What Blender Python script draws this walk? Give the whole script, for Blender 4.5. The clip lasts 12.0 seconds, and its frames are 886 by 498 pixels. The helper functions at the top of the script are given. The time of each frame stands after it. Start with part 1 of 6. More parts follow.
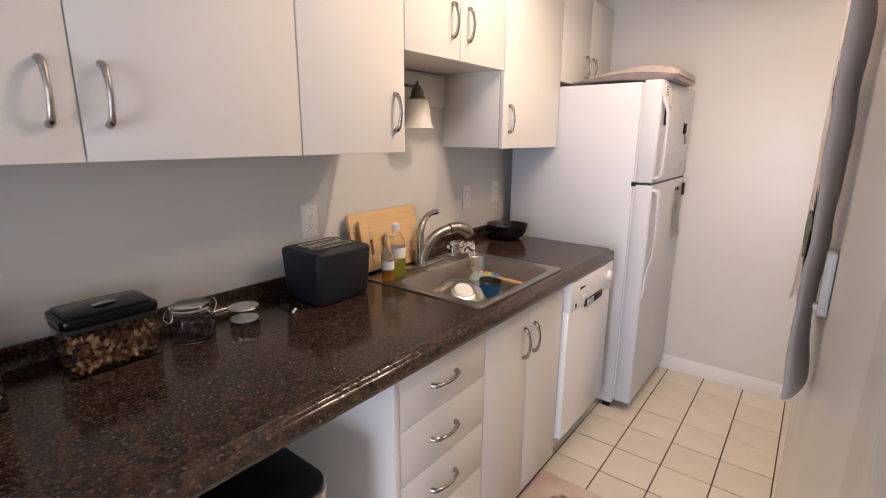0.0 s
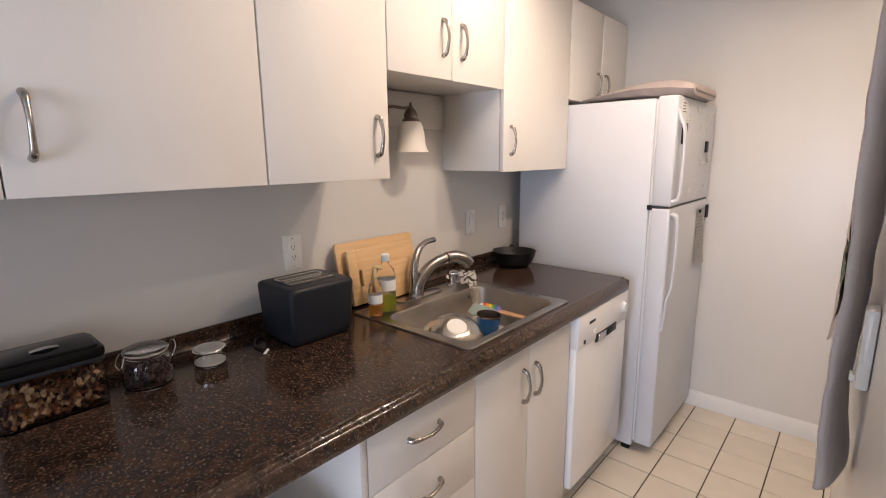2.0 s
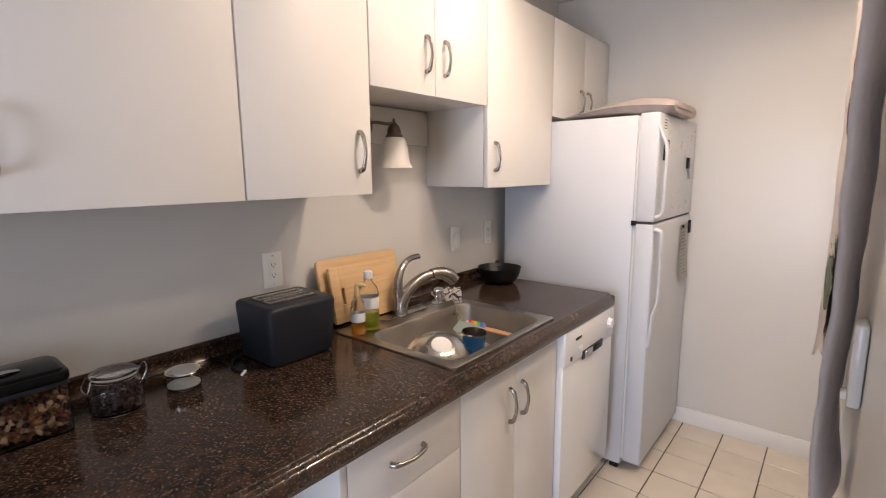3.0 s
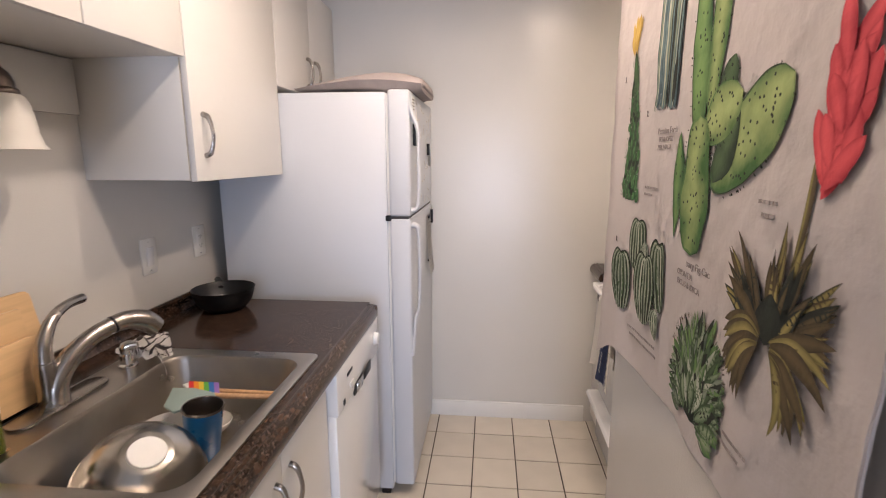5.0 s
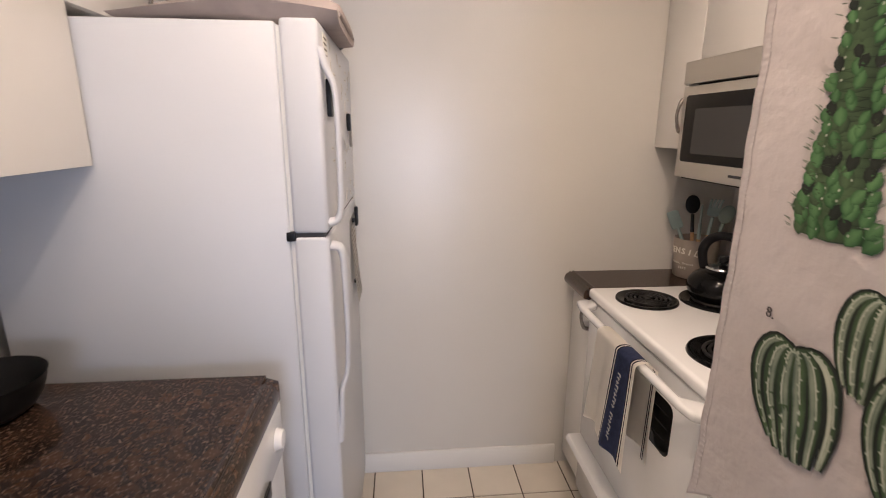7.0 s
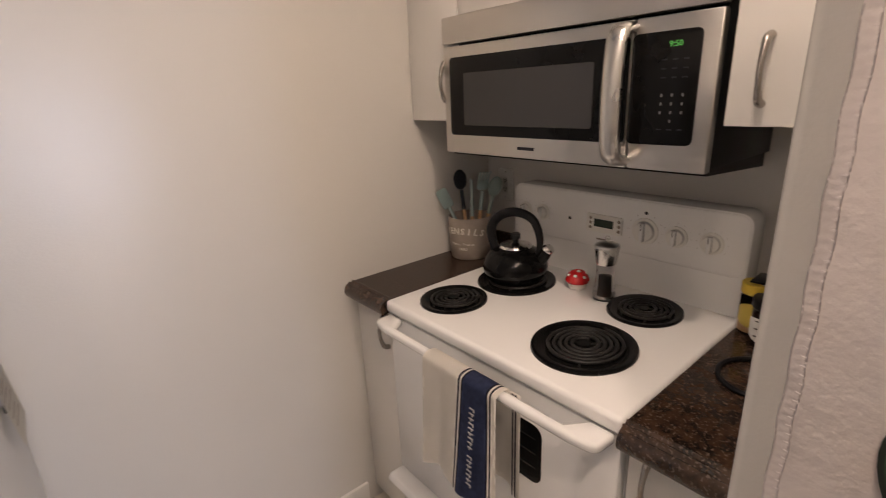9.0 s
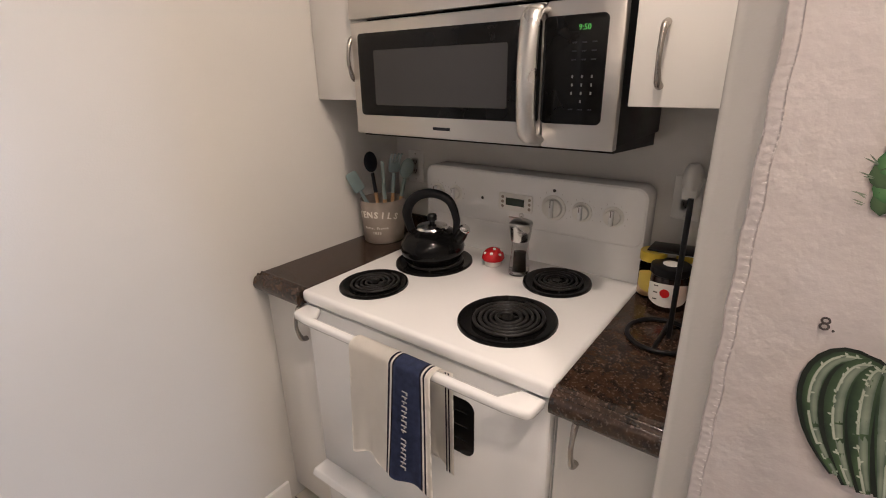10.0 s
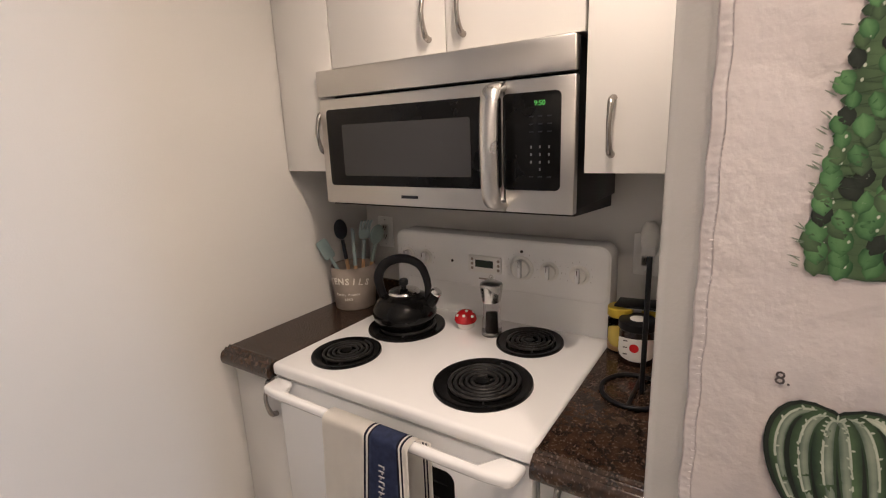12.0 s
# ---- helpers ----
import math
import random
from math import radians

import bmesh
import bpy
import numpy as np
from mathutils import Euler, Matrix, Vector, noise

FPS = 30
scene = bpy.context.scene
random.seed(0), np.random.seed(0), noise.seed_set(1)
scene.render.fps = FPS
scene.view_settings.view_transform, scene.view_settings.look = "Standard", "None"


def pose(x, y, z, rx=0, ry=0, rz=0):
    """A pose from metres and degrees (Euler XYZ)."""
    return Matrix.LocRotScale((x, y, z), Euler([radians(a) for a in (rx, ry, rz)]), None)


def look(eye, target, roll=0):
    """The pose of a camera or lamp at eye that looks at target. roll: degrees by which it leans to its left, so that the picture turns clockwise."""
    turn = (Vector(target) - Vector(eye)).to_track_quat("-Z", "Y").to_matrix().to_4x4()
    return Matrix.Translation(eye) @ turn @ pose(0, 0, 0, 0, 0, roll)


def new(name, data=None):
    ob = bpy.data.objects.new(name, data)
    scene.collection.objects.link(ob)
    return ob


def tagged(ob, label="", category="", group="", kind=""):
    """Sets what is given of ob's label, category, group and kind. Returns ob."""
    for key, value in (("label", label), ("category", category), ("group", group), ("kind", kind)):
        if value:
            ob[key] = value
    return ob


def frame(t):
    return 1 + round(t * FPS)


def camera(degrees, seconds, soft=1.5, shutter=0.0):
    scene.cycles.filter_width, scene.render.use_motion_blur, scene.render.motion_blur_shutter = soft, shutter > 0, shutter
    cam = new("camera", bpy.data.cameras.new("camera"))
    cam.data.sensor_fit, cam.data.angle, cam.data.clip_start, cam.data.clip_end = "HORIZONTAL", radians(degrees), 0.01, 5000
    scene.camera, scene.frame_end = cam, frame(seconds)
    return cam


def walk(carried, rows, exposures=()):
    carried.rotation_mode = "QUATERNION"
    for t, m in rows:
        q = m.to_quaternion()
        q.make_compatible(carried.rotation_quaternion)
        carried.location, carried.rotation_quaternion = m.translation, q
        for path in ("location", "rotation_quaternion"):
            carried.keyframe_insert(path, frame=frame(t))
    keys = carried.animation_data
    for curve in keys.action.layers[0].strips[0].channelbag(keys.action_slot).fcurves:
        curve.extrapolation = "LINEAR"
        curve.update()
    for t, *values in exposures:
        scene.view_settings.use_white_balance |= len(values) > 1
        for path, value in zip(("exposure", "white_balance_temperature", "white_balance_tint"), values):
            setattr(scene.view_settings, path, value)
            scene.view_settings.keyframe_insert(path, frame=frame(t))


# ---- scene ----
DAY, WARM, STOPS = 110.0, 35.0, -0.12
cam = camera(85.6, 12.0, 1.0, 0.3)
PATH = [
    (0, (0.071, 0.1, 1.46), (-1.122, 1.637, 0.998), 0.4),
    (0.5, (0.086, 0.239, 1.461), (-1.133, 1.757, 1.006), -0.4),
    (1, (0.082, 0.289, 1.466), (-1.154, 1.794, 1.009), -0.5),
    (1.5, (0.073, 0.294, 1.467), (-1.188, 1.783, 1.025), -0.7),
    (2, (0.079, 0.291, 1.474), (-1.213, 1.77, 1.09), -0.5),
    (2.5, (0.071, 0.291, 1.474), (-1.232, 1.772, 1.146), -0.5),
    (3, (0.07, 0.315, 1.469), (-1.186, 1.839, 1.153), -0.5),
    (3.5, (0.022, 0.357, 1.459), (-1.006, 2.041, 1.136), 0.5),
    (3.7, (-0.026, 0.386, 1.461), (-0.914, 2.148, 1.135), 1.1),
    (5.5, (-0.275, 0.843, 1.473), (-0.359, 2.802, 1.081), -1.0),
    (6, (-0.286, 0.991, 1.455), (-0.341, 2.944, 1.026), -1.0),
    (6.5, (-0.346, 1.196, 1.47), (-0.313, 3.139, 0.997), 0.1),
    (8.5, (-0.398, 1.826, 1.516), (0.495, 3.517, 0.931), -2.6),
    (9, (-0.400, 1.897, 1.497), (0.822, 3.356, 0.883), -2.4),
    (9.5, (-0.419, 1.929, 1.489), (1.019, 3.158, 0.840), -1.0),
    (10, (-0.434, 1.951, 1.486), (1.063, 3.087, 0.802), -1.0),
    (10.5, (-0.433, 1.964, 1.488), (1.091, 3.049, 0.779), -1.1),
    (11, (-0.434, 1.960, 1.494), (1.106, 3.021, 0.783), -1.5),
    (11.5, (-0.437, 1.953, 1.492), (1.145, 3.032, 0.915), -1.9),
    (12, (-0.446, 1.945, 1.505), (1.183, 3.015, 1.054), -2.2),
]
walk(cam, [(t, look(eye, target, roll)) for t, eye, target, roll in PATH], [
    (0, STOPS + 0.05, 6450, 19), (3.5, STOPS + 0.02, 6200, 17), (5.5, STOPS - 0.04, 6050, 18), (6.5, STOPS - 0.10, 6100, 18), (8.5, STOPS - 0.32, 6700, 21),
    (9, STOPS - 0.28, 6350, 19), (10, STOPS + 0.00, 5950, 16), (12, STOPS + 0.02, 6000, 16)])

# ---- world, sun, lamps ----
world = bpy.data.worlds.new("sky")
scene.world = world
world.use_nodes = True
wn = world.node_tree
sky = wn.nodes.new("ShaderNodeTexSky")
sky.sky_type, sky.sun_disc = "NISHITA", False
sky.sun_elevation, sky.sun_rotation = radians(38), radians(60)
wn.links.new(sky.outputs[0], wn.nodes["Background"].inputs[0])
wn.nodes["Background"].inputs[1].default_value = 0.12

sun_data = bpy.data.lights.new("sun", "SUN")
sun_data.energy, sun_data.angle, sun_data.color = 2.5, radians(0.5), (1.0, 0.95, 0.88)
sun = new("sun", sun_data)
sun.matrix_world = look((8, -2, 7), (0, 2, 0))

# daylight through the living room's glass doors behind the walk
day = bpy.data.lights.new("window_daylight", "AREA")
day.shape, day.size, day.size_y, day.energy, day.color = "RECTANGLE", 1.5, 1.8, DAY, (0.72, 0.83, 1.0)
new("window_daylight", day).matrix_world = look((0.15, -3.42, 0.98), (0.15, 0, 0.98))

# unseen side lamp, added as fill for the left cabinet fronts
side = bpy.data.lights.new("side_fill_light", "AREA")
side.shape, side.size, side.size_y, side.energy, side.color = "RECTANGLE", 2.0, 1.35, DAY * 0.22, (0.85, 0.90, 1.0)
new("side_fill_light", side).matrix_world = look((3.14, -1.7, 1.5), (0, -1.7, 1.5))

# three warm bulbs on the arms of the kitchen's ceiling lamp
BULBS = [(-0.72, 1.83, 2.40), (-0.33, 1.62, 2.40), (0.125, 2.14, 2.40)]
for b, k in zip(BULBS, (0.46, 1.22, 1.30)):
    bulb = bpy.data.lights.new("ceiling_bulb", "SPOT")
    bulb.energy, bulb.color, bulb.shadow_soft_size = WARM * k, (1.0, 0.80, 0.60), 0.032
    bulb.spot_size, bulb.spot_blend = radians(172), 0.8
    new("ceiling_bulb", bulb).location = b


# ---- materials ----
def mat(name, color, rough=0.5, metal=0.0, scale=8.0, vary=0.06, bump=0.0, bscale=60.0, color2=None,
        rvary=0.08, clear=0.0, stretch=None, trans=0.0, ior=1.45, spec=0.5, island=0.0, fine=None, sub=0.0):
    m = bpy.data.materials.new(name)
    m.use_nodes = True
    nt = m.node_tree
    p = nt.nodes["Principled BSDF"]
    tc = nt.nodes.new("ShaderNodeTexCoord")
    mp = nt.nodes.new("ShaderNodeMapping")
    nt.links.new(tc.outputs["Object"], mp.inputs[0])
    if stretch:
        mp.inputs["Scale"].default_value = stretch
    big = nt.nodes.new("ShaderNodeTexNoise")
    big.inputs["Scale"].default_value, big.inputs["Detail"].default_value = scale, 6
    nt.links.new(mp.outputs[0], big.inputs[0])
    ramp = nt.nodes.new("ShaderNodeValToRGB")
    c = Vector(color)
    c2 = Vector(color2) if color2 else c * (1 - vary * 2)
    ramp.color_ramp.elements[0].position, ramp.color_ramp.elements[1].position = 0.35, 0.65
    ramp.color_ramp.elements[0].color, ramp.color_ramp.elements[1].color = (*c2, 1), (*c, 1)
    nt.links.new(big.outputs[0], ramp.inputs[0])
    out = ramp.outputs[0]
    if fine:
        sp = nt.nodes.new("ShaderNodeTexNoise")
        sp.inputs["Scale"].default_value, sp.inputs["Detail"].default_value = fine[0], 3
        nt.links.new(mp.outputs[0], sp.inputs[0])
        r2 = nt.nodes.new("ShaderNodeValToRGB")
        r2.color_ramp.elements[0].position, r2.color_ramp.elements[1].position = fine[1], fine[2]
        nt.links.new(sp.outputs[0], r2.inputs[0])
        mx = nt.nodes.new("ShaderNodeMixRGB")
        mx.inputs[2].default_value = (*fine[3], 1)
        nt.links.new(r2.outputs[0], mx.inputs[0])
        nt.links.new(out, mx.inputs[1])
        out = mx.outputs[0]
    if island:
        oi = nt.nodes.new("ShaderNodeObjectInfo" if island > 0 else "ShaderNodeNewGeometry")
        hs = nt.nodes.new("ShaderNodeHueSaturation")
        mr = nt.nodes.new("ShaderNodeMapRange")
        mr.inputs[3].default_value, mr.inputs[4].default_value = 1 - abs(island), 1 + abs(island)
        nt.links.new(oi.outputs["Random" if island > 0 else "Random Per Island"], mr.inputs[0])
        nt.links.new(mr.outputs[0], hs.inputs["Value"])
        nt.links.new(out, hs.inputs["Color"])
        out = hs.outputs[0]
    nt.links.new(out, p.inputs["Base Color"])
    rr = nt.nodes.new("ShaderNodeMapRange")
    rr.inputs[3].default_value, rr.inputs[4].default_value = max(0.02, rough - rvary), min(1, rough + rvary)
    nt.links.new(big.outputs[0], rr.inputs[0])
    nt.links.new(rr.outputs[0], p.inputs["Roughness"])
    p.inputs["Metallic"].default_value = metal
    p.inputs["Coat Weight"].default_value, p.inputs["Coat Roughness"].default_value = clear, 0.08
    p.inputs["Transmission Weight"].default_value, p.inputs["IOR"].default_value = trans, ior
    p.inputs["Specular IOR Level"].default_value = spec
    if sub:
        p.inputs["Subsurface Weight"].default_value, p.inputs["Subsurface Radius"].default_value = sub, (0.01, 0.01, 0.01)
    if bump:
        n2 = nt.nodes.new("ShaderNodeTexNoise")
        n2.inputs["Scale"].default_value, n2.inputs["Detail"].default_value = bscale, 4
        nt.links.new(mp.outputs[0], n2.inputs[0])
        bp = nt.nodes.new("ShaderNodeBump")
        bp.inputs["Strength"].default_value, bp.inputs["Distance"].default_value = bump, 0.004
        nt.links.new(n2.outputs[0], bp.inputs["Height"])
        nt.links.new(bp.outputs[0], p.inputs["Normal"])
    return m


def glow(name, color, strength):
    m = mat(name, color, 0.5)
    p = m.node_tree.nodes["Principled BSDF"]
    p.inputs["Emission Color"].default_value, p.inputs["Emission Strength"].default_value = (*color, 1), strength
    return m


M_WALL = mat("wall_paint", (0.66, 0.64, 0.60), 0.22, scale=1.6, vary=0.02, rvary=0.015, bump=0.10, bscale=220)
M_CEIL = mat("ceiling_paint", (0.80, 0.79, 0.77), 0.9, scale=2, vary=0.02, bump=0.4, bscale=160)
M_TRIM = mat("trim_paint", (0.78, 0.77, 0.74), 0.35, scale=3, vary=0.02, bump=0.03)
M_CAB = mat("white_laminate", (0.76, 0.74, 0.70), 0.38, scale=2.5, vary=0.02, bump=0.06, bscale=400)
M_EDGE = mat("cabinet_edge", (0.55, 0.47, 0.36), 0.5, scale=30, vary=0.1)
M_APPL = mat("white_enamel", (0.86, 0.86, 0.85), 0.19, scale=3, vary=0.015, clear=0.6)
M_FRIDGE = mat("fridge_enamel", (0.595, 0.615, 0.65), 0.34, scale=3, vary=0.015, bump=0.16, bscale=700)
M_PLAST = mat("white_plastic", (0.78, 0.77, 0.73), 0.35, scale=12, vary=0.02)
M_LAM = mat("dark_stone_laminate", (0.050, 0.027, 0.0165), 0.15, scale=40, color2=(0.014, 0.0095, 0.0075), vary=0.2,
            fine=(165, 0.565, 0.68, (0.125, 0.088, 0.066)), rvary=0.04, spec=0.36)
M_LAMEDGE = mat("polished_laminate_edge", (0.060, 0.033, 0.020), 0.19, scale=40, color2=(0.016, 0.011, 0.008), vary=0.2,
                fine=(165, 0.565, 0.68, (0.125, 0.088, 0.066)), rvary=0.03, spec=0.5, clear=0.35)
M_STEEL = mat("stainless_steel", (0.62, 0.61, 0.59), 0.27, 1.0, scale=6, vary=0.04)
M_BRUSH = mat("brushed_stainless", (0.60, 0.58, 0.55), 0.31, 1.0, scale=3, vary=0.01, rvary=0.03)
M_SINK = mat("sink_steel", (0.44, 0.405, 0.36), 0.30, 1.0, scale=9, vary=0.08, bump=0.05, bscale=30)
M_NICKEL = mat("brushed_nickel", (0.40, 0.37, 0.34), 0.25, 1.0, scale=20, vary=0.05)
M_CHROME = mat("chrome", (0.75, 0.74, 0.73), 0.12, 1.0, scale=10, vary=0.03)
M_BLACK = mat("black_gloss", (0.006, 0.006, 0.006), 0.08, scale=10, vary=0.1, spec=0.22)
M_BLKPL = mat("black_plastic", (0.010, 0.010, 0.011), 0.35, scale=10, vary=0.1, bump=0.05, spec=0.2)
M_COIL = mat("burner_coil", (0.026, 0.025, 0.0245), 0.40, 0.0, scale=30, vary=0.2, spec=0.25)
M_DGREY = mat("dark_grey_matte", (0.0140, 0.0160, 0.0205), 0.42, scale=10, vary=0.05, bump=0.06, bscale=500, spec=0.3)
M_PAN = mat("black_nonstick", (0.0045, 0.0045, 0.0048), 0.38, scale=30, vary=0.15, bump=0.05)
M_TILE = mat("cream_tile", (0.70, 0.64, 0.545), 0.22, scale=6, vary=0.035, bump=0.04, bscale=60, island=0.035, clear=0.1)
M_GROUT = mat("brown_grout", (0.075, 0.052, 0.035), 0.9, scale=40, vary=0.2, bump=0.3)
M_WOOD = mat("bamboo", (0.66, 0.44, 0.22), 0.42, scale=5, vary=0.07, stretch=(4, 1, 14), bump=0.05, bscale=60)
M_WOOD2 = mat("beech", (0.55, 0.33, 0.17), 0.5, scale=8, vary=0.1, stretch=(12, 1, 12))
M_FLOORW = mat("oak_floor", (0.30, 0.19, 0.11), 0.35, scale=4, vary=0.15, stretch=(8, 1, 8))
M_GLASS = mat("clear_glass", (0.97, 0.985, 0.98), 0.03, trans=1.0, ior=1.25, scale=3, vary=0.0, rvary=0.01)
M_CPLAST = mat("clear_plastic", (0.985, 0.985, 0.98), 0.06, trans=1.0, ior=1.2, clear=0.3, scale=3, vary=0.0, rvary=0.02)
M_FROST = mat("frosted_glass", (0.80, 0.78, 0.73), 0.45, scale=6, vary=0.03, sub=0.2)
M_PINK = mat("beige_fabric", (0.43, 0.37, 0.345), 0.9, scale=18, vary=0.06, bump=0.4, bscale=500)
M_CLOTH = mat("linen", (0.83, 0.775, 0.745), 0.92, scale=7, vary=0.02, bump=0.55, bscale=46)
M_TOWEL = mat("cotton_towel", (0.90, 0.87, 0.81), 0.92, scale=20, vary=0.02, bump=0.03, bscale=300)
M_NAVY = mat("navy_weave", (0.055, 0.075, 0.165), 0.9, scale=60, vary=0.15, bump=0.4, bscale=600)
M_NAVY2 = mat("dark_stripe", (0.02, 0.022, 0.045), 0.9, scale=60, vary=0.1)
M_THREAD = mat("white_thread", (0.42, 0.43, 0.46), 0.9, scale=60, vary=0.1)
M_BLUE = mat("blue_enamel_cup", (0.014, 0.155, 0.42), 0.28, scale=14, vary=0.08, clear=0.3)
M_CERAM = mat("white_ceramic", (0.76, 0.73, 0.67), 0.18, scale=8, vary=0.03, clear=0.3)
M_STONEW = mat("grey_stoneware", (0.33, 0.28, 0.235), 0.6, scale=25, vary=0.08, bump=0.12, bscale=150)
M_CREAM = mat("cream_print", (0.72, 0.68, 0.60), 0.7, scale=30, vary=0.03)
M_RED = mat("red_gloss", (0.52, 0.014, 0.016), 0.25, scale=10, vary=0.05, clear=0.4)
M_YEL = mat("yellow_plastic", (0.66, 0.47, 0.045), 0.4, scale=10, vary=0.05)
M_MUST = mat("mustard_label", (0.50, 0.38, 0.07), 0.5, scale=30, vary=0.06)
M_ORANGE = mat("orange_label", (0.75, 0.25, 0.03), 0.45, scale=20, vary=0.05)
M_SAUCE = mat("dark_sauce", (0.022, 0.010, 0.007), 0.2, scale=15, vary=0.2)
M_PAPER = mat("white_paper", (0.74, 0.73, 0.69), 0.7, scale=20, vary=0.02)
M_INK = mat("print_ink", (0.10, 0.085, 0.08), 0.85, scale=40, vary=0.1)
M_INKL = mat("faded_print_ink", (0.36, 0.315, 0.295), 0.9, scale=40, vary=0.1)
M_KEY = mat("key_print", (0.16, 0.16, 0.16), 0.6, scale=40, vary=0.1)
M_GSOAP = mat("green_soap", (0.42, 0.58, 0.05), 0.1, scale=10, vary=0.05, trans=0.7, ior=1.33)
M_OSOAP = mat("orange_soap", (0.92, 0.38, 0.06), 0.1, scale=10, vary=0.05, trans=0.7, ior=1.33)
M_SAGE = mat("sage_silicone", (0.26, 0.34, 0.31), 0.5, scale=10, vary=0.05)
M_TEAL = mat("pale_teal_silicone", (0.34, 0.44, 0.43), 0.5, scale=10, vary=0.05)
M_BRONZE = mat("bronze", (0.20, 0.165, 0.14), 0.32, 0.9, scale=12, vary=0.15)
M_RUG = mat("marbled_mat", (0.60, 0.50, 0.45), 0.9, scale=7, vary=0.1, color2=(0.50, 0.38, 0.33), bump=0.4, bscale=300,
            fine=(9, 0.60, 0.70, (0.20, 0.11, 0.08)))
M_SOCKET = mat("socket_dark", (0.03, 0.028, 0.025), 0.5)
M_LED = glow("green_led", (0.10, 0.55, 0.10), 0.16)
M_LCD = mat("lcd_dark_green", (0.035, 0.05, 0.035), 0.25, scale=20)
M_MWGL = mat("microwave_window", (0.034, 0.034, 0.035), 0.16, scale=3, vary=0.02)
M_NUT = [mat("nut_" + n, c, 0.6, scale=60, vary=0.15, bump=0.3, bscale=200, island=-0.3) for n, c in
         (("almond", (0.15, 0.048, 0.018)), ("cashew", (0.52, 0.32, 0.16)), ("peanut", (0.27, 0.105, 0.035)), ("raisin", (0.045, 0.016, 0.012)))]


def ink(name, light, deep, scale):
    """Watercolour print: the tone of each stroke runs from deep at its edge to light within, with blotches."""
    m = mat("cactus_" + name, light, 0.9, scale=scale, color2=deep, bump=0.5, bscale=38)
    nt = m.node_tree
    at, add, ramp = nt.nodes.new("ShaderNodeAttribute"), nt.nodes.new("ShaderNodeMath"), None
    at.attribute_name = "tone"
    add.operation = "MULTIPLY_ADD"
    add.inputs[1].default_value = 0.42
    for link in list(nt.links):
        if link.to_node.type == "VALTORGB":
            ramp, src = link.to_node, link.from_socket
    nt.links.new(at.outputs["Fac"], add.inputs[0])
    nt.links.new(src, add.inputs[2])
    nt.links.new(add.outputs[0], ramp.inputs[0])
    ramp.color_ramp.elements[0].position, ramp.color_ramp.elements[1].position = 0.42, 0.98
    return m


G = {n: ink(n, c, c2, s) for n, c, c2, s in (
    ("light", (0.33, 0.40, 0.155), (0.045, 0.115, 0.030), 16), ("mid", (0.17, 0.285, 0.09), (0.030, 0.085, 0.028), 18),
    ("dark", (0.075, 0.125, 0.055), (0.018, 0.034, 0.018), 24), ("grey", (0.25, 0.29, 0.21), (0.07, 0.10, 0.07), 30),
    ("black", (0.022, 0.028, 0.020), (0.010, 0.014, 0.010), 30), ("pale", (0.47, 0.49, 0.38), (0.26, 0.30, 0.22), 30),
    ("blue", (0.17, 0.25, 0.25), (0.04, 0.07, 0.085), 20), ("olive", (0.32, 0.265, 0.085), (0.085, 0.07, 0.022), 20),
    ("brown", (0.11, 0.08, 0.035), (0.04, 0.028, 0.015), 20), ("yellow", (0.70, 0.50, 0.14), (0.50, 0.30, 0.06), 20),
    ("red", (0.66, 0.09, 0.10), (0.34, 0.02, 0.035), 16), ("green", (0.105, 0.225, 0.085), (0.015, 0.065, 0.020), 26), ("leafy", (0.27, 0.33, 0.20), (0.055, 0.10, 0.045), 26))}


# ---- building helpers ----
PLACE = {}
PLAIN = Matrix.Identity(4)
# the stove nook is drawn in its own measures and set into the plan by this matrix
NOOK = Matrix.Translation((0.31, 3.246, 0)) @ Matrix.Diagonal((1.09, 1.014, 1, 1)) @ Matrix.Translation((-0.31, -3.246, 0))
SET = {"m": PLAIN}


def thing(name, at, label, category, group="", kind=""):
    """An empty at the thing's base; its parts are built in world coordinates."""
    e = new(name)
    at = SET["m"] @ Vector(at)
    e.location = at
    e.empty_display_size = 0.05
    PLACE[e.name] = Matrix.Translation(at)
    return tagged(e, label, category, group, kind)


def mesh_of(bm, name, material, smooth=35):
    me = bpy.data.meshes.new(name)
    bm.normal_update()
    if smooth:
        for f in bm.faces:
            f.smooth = True
        for e in bm.edges:
            if len(e.link_faces) == 2 and e.calc_face_angle(0) > radians(smooth):
                e.smooth = False
    bm.to_mesh(me)
    bm.free()
    for mm in (material if isinstance(material, (list, tuple)) else [material]):
        me.materials.append(mm)
    return me


def part(name, bm, material, parent=None, label="", smooth=35):
    if SET["m"] is not PLAIN:
        bmesh.ops.transform(bm, matrix=SET["m"], verts=bm.verts[:])
    ob = new(name, mesh_of(bm, name, material, smooth))
    if parent:
        ob.parent = parent
        if parent.name in PLACE:
            ob.matrix_parent_inverse = PLACE[parent.name].inverted()
    if label:
        ob["label"] = label
    return ob


def setting(name, bm, material, label, category, smooth=35):
    return tagged(part(name, bm, material, smooth=smooth), label, category, kind="structure")


